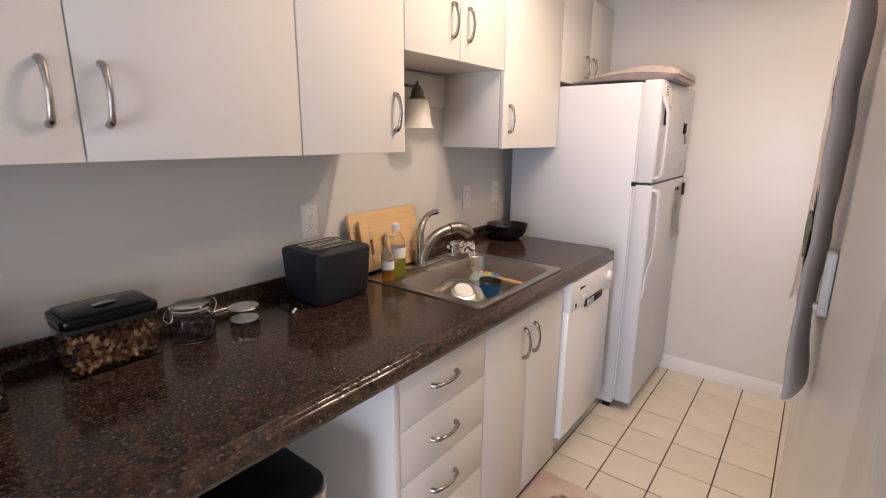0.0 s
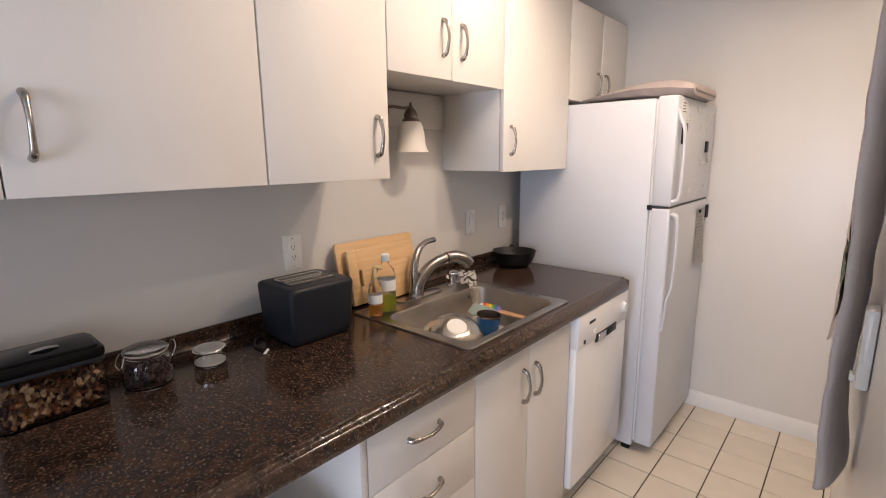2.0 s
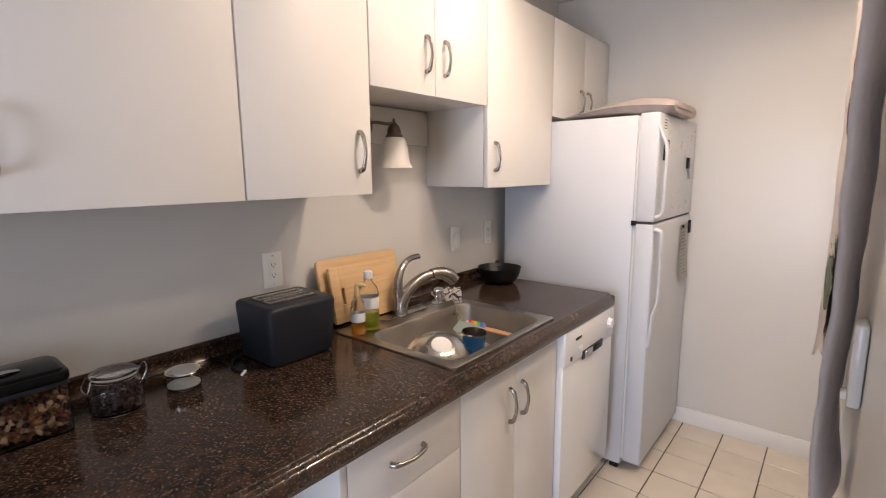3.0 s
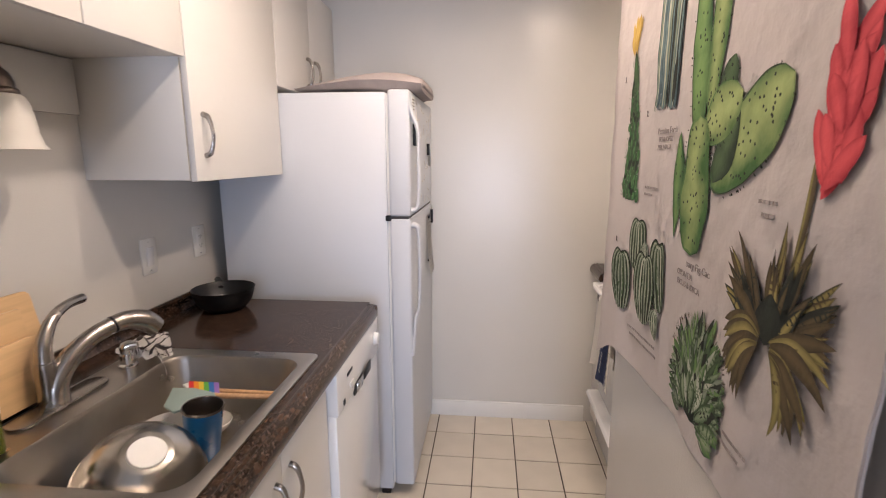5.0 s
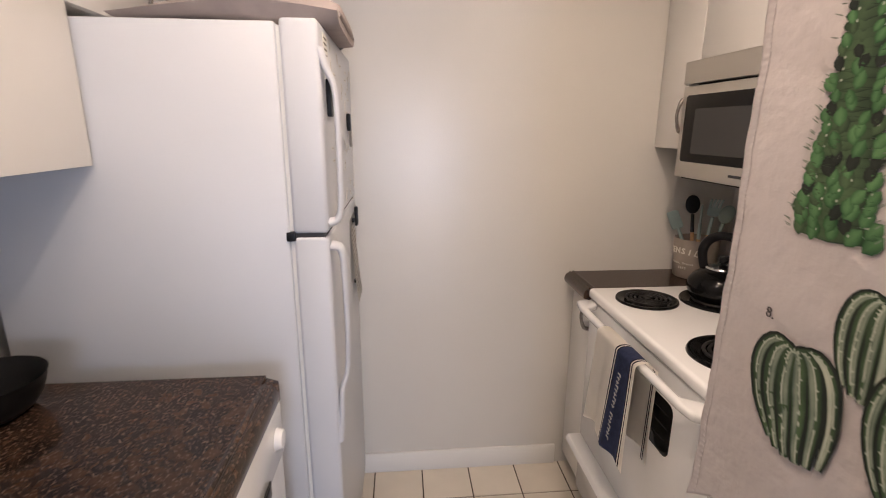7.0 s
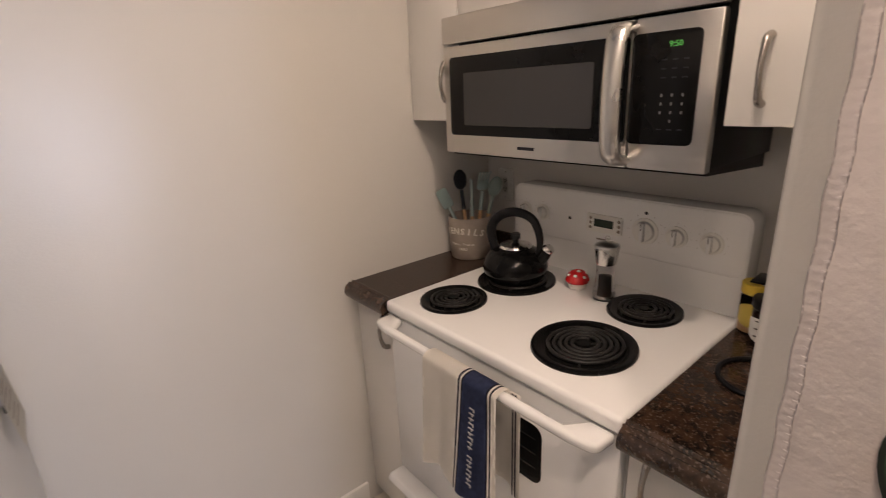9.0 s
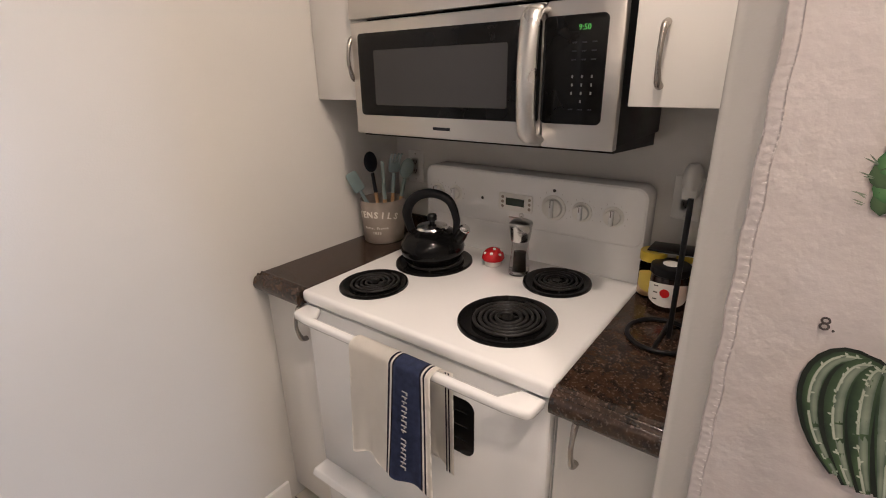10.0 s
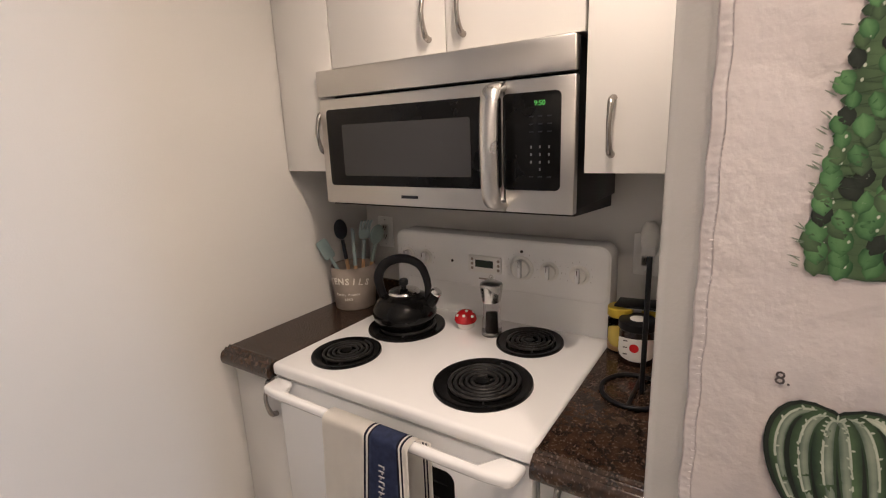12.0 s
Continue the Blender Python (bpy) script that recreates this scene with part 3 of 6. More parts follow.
part("door_gap", box(-0.637, -0.560, FY0 + 0.004, FY1 - 0.004, 1.224, 1.242), M_SOCKET, fr, "dark gap between the doors")
part("hinge_block", box(-0.652, -0.630, FY0 - 0.004, FY0 + 0.02, 1.222, 1.244, 0.002), M_BLKPL, fr)

# ---- dishwasher ----
dw = thing("dishwasher", (-0.95, 2.17, 0), "white built-in dishwasher with knob and control panel", "dishwasher")
DF = -0.668
part("body", box(-1.30, DF - 0.05, 1.932, 2.43, 0.10, 0.868), M_BLKPL, dw)
part("toe_kick", box(-0.76, -0.745, 1.932, 2.43, 0.0, 0.12), M_PLAST, dw)
dd = part("door", box(DF - 0.048, DF - 0.006, 1.928, 2.432, 0.125, 0.735, 0.006), M_APPL, dw)
cp = part("control_panel", box(DF - 0.052, DF, 1.928, 2.432, 0.73, 0.866, 0.007), M_APPL, dw)
part("knob", lathe([(0, 0.016), (0.02, 0.015), (0.026, 0.0), (0.026, 0.0)], (DF, 2.375, 0.80), 28, m=Matrix.Rotation(radians(90), 4, "Y")), M_APPL, cp, "round white dial knob")
part("latch_recess", box(DF - 0.004, DF + 0.003, 2.09, 2.30, 0.715, 0.752, 0.003), M_SOCKET, cp)
part("latch", box(DF, DF + 0.008, 2.11, 2.18, 0.718, 0.749, 0.003), M_STEEL, cp)
part("latch", box(DF, DF + 0.006, 2.20, 2.285, 0.718, 0.749, 0.003), M_DGREY, cp)
part("badge", box(DF, DF + 0.002, 2.02, 2.075, 0.815, 0.826, 0.0008), M_DGREY, cp)
part("switch", box(DF, DF + 0.006, 2.045, 2.08, 0.765, 0.785, 0.003), M_PLAST, cp)
part("vent", box(DF, DF + 0.003, 1.975, 1.99, 0.745, 0.762, 0.001), M_SOCKET, cp)

# ---- microwave ----
SET["m"] = Matrix.Translation((0, 0, 0.013)) @ NOOK
mw = thing("microwave", (0.73, 2.68, 1.312), "stainless over-range microwave with dark window and curved handle", "microwave")
part("case", box(0.60, XR - 0.001, 2.296, 3.055, 1.318, 1.695, 0.003), M_BLKPL, mw)
bm = prism([(0.60, 1.305), (XR - 0.02, 1.285), (XR - 0.02, 1.318), (0.60, 1.318)], "y", 2.30, 3.05)
part("underside", bm, M_BLKPL, mw)
part("vent_panel", box(0.574, 0.602, 2.294, 3.057, 1.621, 1.695, 0.004), M_BRUSH, mw, "brushed steel vent panel")
door = part("door", box(0.578, 0.602, 2.462, 3.057, 1.312, 1.615, 0.004), M_BRUSH, mw)
part("door_glass", prism(rounded(2.468, 3.028, 1.366, 1.585, 0.012), "x", 0.574, 0.580, 0.001), M_BLACK, door, "black glass door border")
part("window", prism(rounded(2.548, 2.968, 1.395, 1.54, 0.006), "x", 0.5725, 0.5745), M_MWGL, door, "dark grey mesh window")
ctl = part("control_panel", box(0.578, 0.602, 2.294, 2.459, 1.312, 1.615, 0.004), M_BRUSH, mw)
part("keypad_glass", prism(rounded(2.325, 2.462, 1.366, 1.585, 0.012), "x", 0.574, 0.580, 0.001), M_BLACK, ctl, "black glass keypad")
hp = [(0.58, 2.474, 1.60), (0.545, 2.474, 1.592), (0.532, 2.474, 1.55), (0.528, 2.474, 1.465), (0.532, 2.474, 1.38), (0.545, 2.474, 1.338), (0.58, 2.474, 1.328)]
part("handle", xform(tube(hp, 0.013, 16, 6), Matrix.Translation((0, 2.474, 0)) @ Matrix.Diagonal((1, 1.75, 1, 1)) @ Matrix.Translation((0, -2.474, 0))), M_STEEL, door, "curved stainless bar handle", 60)
part("badge", box(0.5765, 0.578, 2.715, 2.77, 1.334, 1.342), M_DGREY, door)
letters("9:50", 0.0155, (0.5725, 2.372, 1.560), TO_LEFT, M_LED, ctl, "clock_digits")
for r in range(9):
    for k in range(3):
        if r in (3,):
            continue
        zz = 1.532 - 0.0168 * r
        yy = 2.392 - 0.021 * k
        w = 0.0016 if 3 < r < 8 else 0.0048
        if r == 7 and k != 1:
            continue
        part("key_label", box(0.5728, 0.5738, yy - w, yy + w, zz - (0.003 if 3 < r < 8 else 0.0014), zz + (0.003 if 3 < r < 8 else 0.0014)), M_KEY if 3 < r < 8 else M_DGREY, ctl)

# ---- stove ----
SET["m"] = NOOK
SY_0, SY_1 = 2.268, 3.030
st = thing("electric_stove", (0.6, 2.65, 0), "white freestanding electric stove with four coil burners", "stove")
part("body", box(0.345, 0.91, SY_0 + 0.003, SY_1 - 0.003, 0.05, 0.885, 0.003), M_APPL, st)
for x in (0.40, 0.86):
    for y in (SY_0 + 0.05, SY_1 - 0.05):
        part("foot", lathe([(0, 0), (0.018, 0), (0.018, 0.05), (0, 0.05)], (x, y, 0), 12), M_BLKPL, st)
BUR = [(0.445, 2.885, 0.078), (0.668, 2.853, 0.098), (0.476, 2.469, 0.098), (0.730, 2.464, 0.078)]
part("cooktop", box(0.310, 0.87, SY_0, SY_1, 0.878, TOP + 0.003, 0.012, 4), M_APPL, st, "glossy white enamel cooktop")
part("shadow_gap", box(0.33, 0.35, SY_0 + 0.01, SY_1 - 0.01, 0.868, 0.885), M_SOCKET, st)
od = part("oven_door", box(0.318, 0.347, SY_0 + 0.004, SY_1 - 0.004, 0.305, 0.872, 0.006), M_APPL, st)
part("oven_window", prism(rounded(2.452, 2.852, 0.628, 0.785, 0.025), "x", 0.3165, 0.322), M_BLACK, od, "dark glass oven window")
for zz in (0.67, 0.71, 0.75):
    part("oven_rack", tube([(0.3163, 2.47, zz), (0.3163, 2.83, zz)], 0.0012, 6, 1), M_COIL, od)
hz = 0.868
ha, hb = SY_0 + 0.014, SY_1 - 0.014
grip = [(0.319, ha), (0.272, ha + 0.004), (0.261, ha + 0.014), (0.255, ha + 0.06), (0.255, hb - 0.06), (0.261, hb - 0.014), (0.272, hb - 0.004), (0.319, hb),
        (0.319, hb - 0.055), (0.276, hb - 0.085), (0.276, ha + 0.085), (0.319, ha + 0.055)]
part("oven_handle", prism(grip, "z", hz - 0.014, hz + 0.009, 0.0075), M_APPL, od, "white moulded bar handle with flared ends", 50)
dwr = part("storage_drawer", box(0.318, 0.347, SY_0 + 0.004, SY_1 - 0.004, 0.06, 0.295, 0.006), M_APPL, st)
part("drawer_lip", prism([(0.32, 0.31), (0.272, 0.31), (0.262, 0.292), (0.285, 0.262), (0.32, 0.235)], "y", SY_0 + 0.01, SY_1 - 0.01, 0.004), M_APPL, dwr)
bg = part("backguard", prism(rounded(SY_0 + 0.006, SY_1 - 0.006, 0.86, 1.192, 0.034), "x", 0.8405, 0.918, 0.003), M_APPL, st, "white control panel behind the burners", 50)
part("control_face", prism(rounded(SY_0 + 0.010, SY_1 - 0.010, 1.022, 1.188, 0.030), "x", 0.8385, 0.846, 0.003), M_APPL, bg, "raised white control face", 50)


def coil(cx, cy, r):
    pan = part("drip_pan", lathe([(0.0, 0.001), (r * 0.35, 0.0), (r * 0.95, 0.003), (r * 1.12, 0.008), (r * 1.2, 0.0075), (r * 1.22, 0.003), (r * 1.22, 0.0)], (cx, cy, TOP + 0.003), 48), M_BLACK, st, "glossy black drip pan")
    turns = 4 if r < 0.09 else 5
    pts = []
    for i in range(turns * 26 + 1):
        a = 2 * math.pi * i / 26
        rr = r * 0.22 + (r * 0.68) * i / (turns * 26)
        pts.append((cx + rr * math.cos(a), cy + rr * math.sin(a), TOP + 0.0115))
    part("coil", tube(pts, r * 0.046, 8, 1), M_COIL, pan, "dark spiral heating coil", 60)
    for k in range(3):
        a = radians(90 + 120 * k)
        part("coil_support", tube([(cx + r * 0.1 * math.cos(a), cy + r * 0.1 * math.sin(a), TOP + 0.0062), (cx + r * 0.95 * math.cos(a), cy + r * 0.95 * math.sin(a), TOP + 0.0062)], 0.0022, 6, 1), M_COIL, pan)
    part("hub", lathe([(0, 0.004), (r * 0.16, 0.004), (r * 0.16, 0.0)], (cx, cy, TOP + 0.0085), 20), M_BLACK, pan)


for b in BUR:
    coil(*b)
for ky, kr in ((2.972, 0.022), (2.898, 0.022), (2.540, 0.031), (2.452, 0.024), (2.362, 0.024)):
    k = part("knob", lathe([(0, 0.014), (kr * 0.86, 0.012), (kr * 0.95, 0.004), (kr * 1.22, 0.003), (kr * 1.26, 0.0), (kr * 1.26, -0.002)], (0.8395, ky, 1.102), 32, m=Matrix.Rotation(radians(-90), 4, "Y")), M_PLAST, bg, "white burner knob")
    part("knob_grip", box(0.814, 0.829, ky - 0.0055, ky + 0.0055, 1.102 - kr * 0.9, 1.102 + kr * 0.9, 0.003), M_APPL, k)
    part("knob_pointer", box(0.8132, 0.8142, ky - 0.001, ky + 0.001, 1.102 + kr * 0.2, 1.102 + kr * 0.85), M_INK, k)
    for q in range(9):
        a = radians(-30 + q * 30)
        part("dial_mark", box(0.8385, 0.8398, ky + kr * 1.62 * math.cos(a) - 0.0012, ky + kr * 1.62 * math.cos(a) + 0.0012, 1.102 + kr * 1.62 * math.sin(a) - 0.0022, 1.102 + kr * 1.62 * math.sin(a) + 0.0022), M_INKL, k)
part("display_frame", prism(rounded(2.608, 2.727, 1.072, 1.128, 0.006), "x", 0.8345, 0.8415, 0.0015), M_PLAST, bg)
part("display", box(0.8335, 0.8355, 2.636, 2.700, 1.090, 1.114), M_LCD, bg)
for yy in (2.618, 2.712):
    for zz in (1.085, 1.100, 1.115):
        part("button", lathe([(0, 0.0015), (0.0045, 0.0012), (0.005, 0)], (0.8345, yy, zz), 14, m=Matrix.Rotation(radians(-90), 4, "Y")), M_STONEW, bg)
part("badge", box(0.8375, 0.8395, 2.648, 2.69, 1.048, 1.053), M_INKL, bg)
for yy, zz in ((2.79, 1.10), (2.54, 1.155)):
    part("indicator", lathe([(0, 0.002), (0.005, 0.002), (0.005, 0)], (0.8395, yy, zz), 12, m=Matrix.Rotation(radians(-90), 4, "Y")), M_SOCKET, bg)

SET["m"] = PLAIN


# ---- floor tiles ----
def tile_mesh(w, h, name):
    bm = box(-w / 2, w / 2, -h / 2, h / 2, -0.004, 0.0)
    top = [e for e in bm.edges if all(v.co.z > -0.001 for v in e.verts)]
    bmesh.ops.bevel(bm, geom=top, offset=0.0015, segments=1, affect="EDGES")
    return mesh_of(bm, name, M_TILE, 0)


def lay_tiles():
    meshes = {}
    xs = [-0.305 + 0.208 * k for k in range(-6, 7)]
    ys = [3.058 + 0.2105 * k for k in range(-18, 2)]
    for xa, xb in zip(xs, xs[1:]):
        for ya, yb in zip(ys, ys[1:]):
            x0, x1, y0, y1 = max(xa, XL) + 0.0026, min(xb, XR) - 0.0026, max(ya, -0.6) + 0.0026, min(yb, YE) - 0.0026
            if x1 - x0 < 0.01 or y1 - y0 < 0.01 or (x0 > 0.16 and y1 < 1.95) or x0 > 0.4:
                continue
            key = (round(x1 - x0, 4), round(y1 - y0, 4))
            if key not in meshes:
                meshes[key] = tile_mesh(*key, "tile")
            t = new("tile", meshes[key])
            t.parent = fl
            t.location = ((x0 + x1) / 2, (y0 + y1) / 2, 0.001 + 0.0004 * math.sin(xa * 40 + ya * 70))


# ---- sink and what stands round it ----
sk = thing("kitchen_sink", (-0.99, 1.635, TOP), "stainless steel drop-in sink with one deep bowl", "sink")
OUT = rounded(SX0, SX1, SY0, SY1, 0.02)
IN = rounded(-1.135, -0.755, 1.362, 1.908, 0.055)
IN2 = rounded(-1.130, -0.760, 1.367, 1.903, 0.055)
MID = rounded(-1.12, -0.77, 1.377, 1.893, 0.06)
LOW = rounded(-1.09, -0.80, 1.407, 1.863, 0.06)
CEN = rounded(-0.99, -0.90, 1.60, 1.67, 0.03)
bm = bmesh.new()
for a, b, za, zb in ((OUT, OUT, TOP, TOP + 0.005), (OUT, rounded(SX0 + 0.006, SX1 - 0.006, SY0 + 0.006, SY1 - 0.006, 0.018), TOP + 0.005, TOP + 0.007),
                     (rounded(SX0 + 0.006, SX1 - 0.006, SY0 + 0.006, SY1 - 0.006, 0.018), IN, TOP + 0.007, TOP + 0.004), (IN, IN2, TOP + 0.004, TOP - 0.006), (IN2, MID, TOP - 0.006, TOP - 0.135),
                     (MID, LOW, TOP - 0.135, TOP - 0.165), (LOW, CEN, TOP - 0.165, TOP - 0.172)):
    ring_bm(a, b, za, zb, bm)
bmesh.ops.remove_doubles(bm, verts=bm.verts[:], dist=0.0002)
bmesh.ops.recalc_face_normals(bm, faces=bm.faces[:])
part("bowl", bm, M_SINK, sk, smooth=50)
part("drain", lathe([(0.0, 0.0), (0.03, 0.0), (0.04, 0.004), (0.052, 0.005), (0.055, 0.0)], (-0.945, 1.635, TOP - 0.173), 32), M_CHROME, sk, "round chrome drain strainer")

fa = thing("faucet", (-1.215, 1.615, TOP + 0.006), "brushed nickel single-lever pull-out kitchen faucet", "faucet")
z0 = TOP + 0.006
part("deck_plate", prism(rounded(-1.245, -1.185, 1.50, 1.745, 0.029), "z", z0, z0 + 0.006, 0.002), M_NICKEL, fa)
part("neck", tube([(-1.215, 1.612, z0), (-1.213, 1.618, z0 + 0.05), (-1.205, 1.65, z0 + 0.095), (-1.19, 1.70, z0 + 0.128), (-1.175, 1.75, z0 + 0.142)], [0.028, 0.025, 0.023, 0.021, 0.021], 18, 6), M_NICKEL, fa, "swept faucet neck", 60)
part("spray_head", tube([(-1.175, 1.75, z0 + 0.142), (-1.160, 1.785, z0 + 0.144), (-1.143, 1.82, z0 + 0.130), (-1.130, 1.842, z0 + 0.104)], [0.0215, 0.024, 0.028, 0.025], 18, 6), M_NICKEL, fa, "pull-out spray head", 60)
part("seam", tube([(-1.1755, 1.749, z0 + 0.1415), (-1.1735, 1.7535, z0 + 0.1425)], 0.0222, 18, 1), M_BLKPL, fa, "dark seam ring", 60)
lv = part("lever_base", lathe([(0.0, 0.0), (0.024, 0.0), (0.022, 0.09), (0.02, 0.105), (0.0, 0.112)], (-1.222, 1.606, z0), 28), M_NICKEL, fa)
part("lever", tube([(-1.222, 1.606, z0 + 0.09), (-1.228, 1.615, z0 + 0.14), (-1.236, 1.65, z0 + 0.185), (-1.244, 1.70, z0 + 0.206), (-1.25, 1.755, z0 + 0.208)], [0.02, 0.0165, 0.013, 0.011, 0.012], 14, 6), M_NICKEL, fa, "curved lever handle", 60)

sd = thing("soap_dispenser", (-1.205, 1.82, z0), "short chrome soap dispenser pump beside the faucet", "soap dispenser")
part("base", lathe([(0, 0), (0.023, 0), (0.023, 0.006), (0.018, 0.01), (0.018, 0.034), (0, 0.036)], (-1.205, 1.82, z0), 24), M_CHROME, sd)
part("pump_head", tube([(-1.205, 1.82, z0 + 0.03), (-1.205, 1.82, z0 + 0.055), (-1.18, 1.83, z0 + 0.058)], [0.012, 0.016, 0.01], 14, 5), M_CHROME, sd, "", 60)


def sheet(fn, nu, nv, thick=0.0015):
    """A thin closed cloth from a function of two numbers in 0..1."""
    bm = bmesh.new()
    vs = [[bm.verts.new(fn(i / nu, j / nv)) for j in range(nv + 1)] for i in range(nu + 1)]
    for i in range(nu):
        for j in range(nv):
            bm.faces.new((vs[i][j], vs[i + 1][j], vs[i + 1][j + 1], vs[i][j + 1]))
    bmesh.ops.solidify(bm, geom=bm.faces[:], thickness=thick)
    bmesh.ops.recalc_face_normals(bm, faces=bm.faces[:])
    return bm


def rag(u, v):
    """A crumpled cloth: most of it heaped on the deck, one corner hanging into the bowl."""
    a, b = u - 0.5, v - 0.5
    hang = max(0.0, a + 0.35 * b - 0.12)
    x = -1.185 + 0.150 * a + 0.010 * math.sin(9 * b + 1) - 0.045 * hang
    y = 1.905 + 0.125 * b + 0.012 * math.sin(8 * a + 5 * b) - 0.05 * hang
    heap = max(0.0, math.cos(2.4 * a + 0.3)) * max(0.0, math.cos(2.3 * b))
    crumple = noise.noise(Vector((a * 7, b * 7, 0.4))) * 0.020 + noise.noise(Vector((a * 15, b * 13, 2.4))) * 0.009
    z = TOP + 0.014 + 0.038 * heap + crumple
    z = max(z, TOP + 0.010)
    return Vector((x, y, z - 0.33 * hang * hang - 0.10 * hang))


M_RAG = mat("striped_rag", (0.84, 0.81, 0.77), 0.9, scale=30, vary=0.03, bump=0.3, bscale=300)
rg = thing("dish_rag", (-1.15, 1.86, TOP + 0.01), "crumpled white dish rag with black stripes over the sink edge", "dish rag")
part("cloth", sheet(rag, 30, 30, 0.002), M_RAG, rg, smooth=60)
for k in range(9):
    part("stripe", sheet(lambda u, v, k=k: rag(0.05 + 0.105 * k + (0.020 if k % 3 else 0.045) * v, 0.03 + 0.94 * u) + Vector((0.0006, -0.0004, 0.0016)), 30, 2, 0.0006), M_INK, rg, "woven black stripe", 60)
for k in range(4):
    part("stripe", sheet(lambda u, v, k=k: rag(0.03 + 0.94 * u, 0.14 + 0.24 * k + 0.022 * v) + Vector((0.0006, -0.0004, 0.0018)), 30, 2, 0.0006), M_INK, rg, "woven black stripe", 60)

# in the sink
M_BOWL = mat("dull_steel", (0.52, 0.49, 0.44), 0.24, 1.0, scale=9, vary=0.05, rvary=0.05)
zb = TOP - 0.166
mb = thing("mixing_bowl", (-0.965, 1.50, zb), "upturned stainless steel mixing bowl lying in the sink", "mixing bowl")
tilt = Matrix.Translation((-0.955, 1.525, zb + 0.066)) @ Matrix.Rotation(radians(30), 4, Vector((0.55, 0.83, 0)))
part("bowl", lathe([(0.0, 0.093), (0.046, 0.093), (0.05, 0.091), (0.078, 0.078), (0.104, 0.05), (0.118, 0.015), (0.123, -0.005), (0.127, -0.007), (0.127, -0.010), (0.121, -0.009), (0.115, 0.015), (0.1, 0.048), (0.074, 0.075), (0.0, 0.089)], m=tilt, segs=56), M_BOWL, mb, smooth=50)
part("base_pad", lathe([(0, 0.0965), (0.034, 0.0965), (0.036, 0.093), (0, 0.093)], m=tilt, segs=40), M_PLAST, mb, "white silicone base pad")

cu = thing("tumbler", (-0.928, 1.69, zb), "blue enamel tumbler with steel rim standing in the sink", "tumbler")
cm = Matrix.Translation((-0.93, 1.69, zb + 0.002)) @ Matrix.Rotation(radians(5), 4, "Y")
part("cup", lathe([(0, 0), (0.033, 0), (0.036, 0.003), (0.045, 0.132), (0.0465, 0.135)], m=cm, segs=40), M_BLUE, cu)
part("rim", lathe([(0.0465, 0.135), (0.0475, 0.138), (0.0465, 0.142), (0.044, 0.141), (0.0425, 0.132), (0.033, 0.006), (0, 0.006)], m=cm, segs=40), M_NICKEL, cu, "bare steel rim and inside")

for k, (cx, cy, r, dz, tl) in enumerate(((-1.03, 1.70, 0.095, 0.03, 12), (-0.985, 1.745, 0.088, 0.038, -9))):
    d = thing("dish", (cx, cy, zb), "white ceramic dish stacked in the sink", "dish", "dishes in the sink")
    part("dish_body", lathe([(0, 0), (r * 0.55, 0), (r * 0.6, 0.004), (r * 0.95, 0.03), (r, 0.042), (r * 0.98, 0.044), (r * 0.9, 0.032), (r * 0.55, 0.009), (0, 0.008)],
                            m=Matrix.Translation((cx, cy, zb + dz - 0.02)) @ Matrix.Rotation(radians(tl), 4, "X"), segs=44), M_CERAM, d, smooth=50)
def spatula(outline, z, tilt, grip, m_, label):
    """A silicone blade from a plan outline, tilted about its middle, with a wooden handle."""
    sp = thing("spatula", (grip[0][0], grip[0][1], z), label, "spatula", "spatulas in the sink")
    cx, cy = sum(q[0] for q in outline) / len(outline), sum(q[1] for q in outline) / len(outline)
    t_ = Matrix.Translation((cx, cy, z)) @ Matrix.Rotation(radians(tilt), 4, "X") @ Matrix.Translation((-cx, -cy, -z))
    blade = part("blade", xform(prism(outline, "z", z - 0.004, z + 0.003, 0.002), t_), m_, sp, "silicone blade", 40)
    part("handle", tube([(*grip[0], z - 0.004), (*grip[1], z - 0.006)], [0.0085, 0.0075], 12, 2, flat=0.8), M_WOOD2, sp, "pale wooden handle", 60)
    return blade, t_


spatula([(-1.062, 1.788), (-1.005, 1.792), (-0.940, 1.776), (-0.930, 1.762), (-0.995, 1.690), (-1.035, 1.712)], 0.874, 6, ((-0.945, 1.776), (-0.790, 1.786)), M_SAGE, "sage green silicone spatula with wooden handle")
blade, t_ = spatula([(-1.062, 1.826), (-1.045, 1.842), (-0.985, 1.842), (-0.950, 1.812), (-0.955, 1.796), (-0.998, 1.788)], 0.866, 10, ((-0.962, 1.814), (-0.790, 1.818)), M_PAPER, "rainbow striped silicone spatula with wooden handle")
for k, c in enumerate(((0.62, 0.03, 0.03), (0.75, 0.25, 0.02), (0.72, 0.55, 0.04), (0.12, 0.40, 0.06), (0.04, 0.16, 0.45), (0.30, 0.16, 0.48))):
    a, b = -1.044 + 0.0142 * k, -1.044 + 0.0142 * (k + 1)
    part("stripe", xform(prism([(a + 0.022, 1.792), (b + 0.022, 1.792), (b - 0.008, 1.840), (a - 0.008, 1.840)], "z", 0.8685, 0.8698), t_), mat("rainbow", c, 0.45), blade)

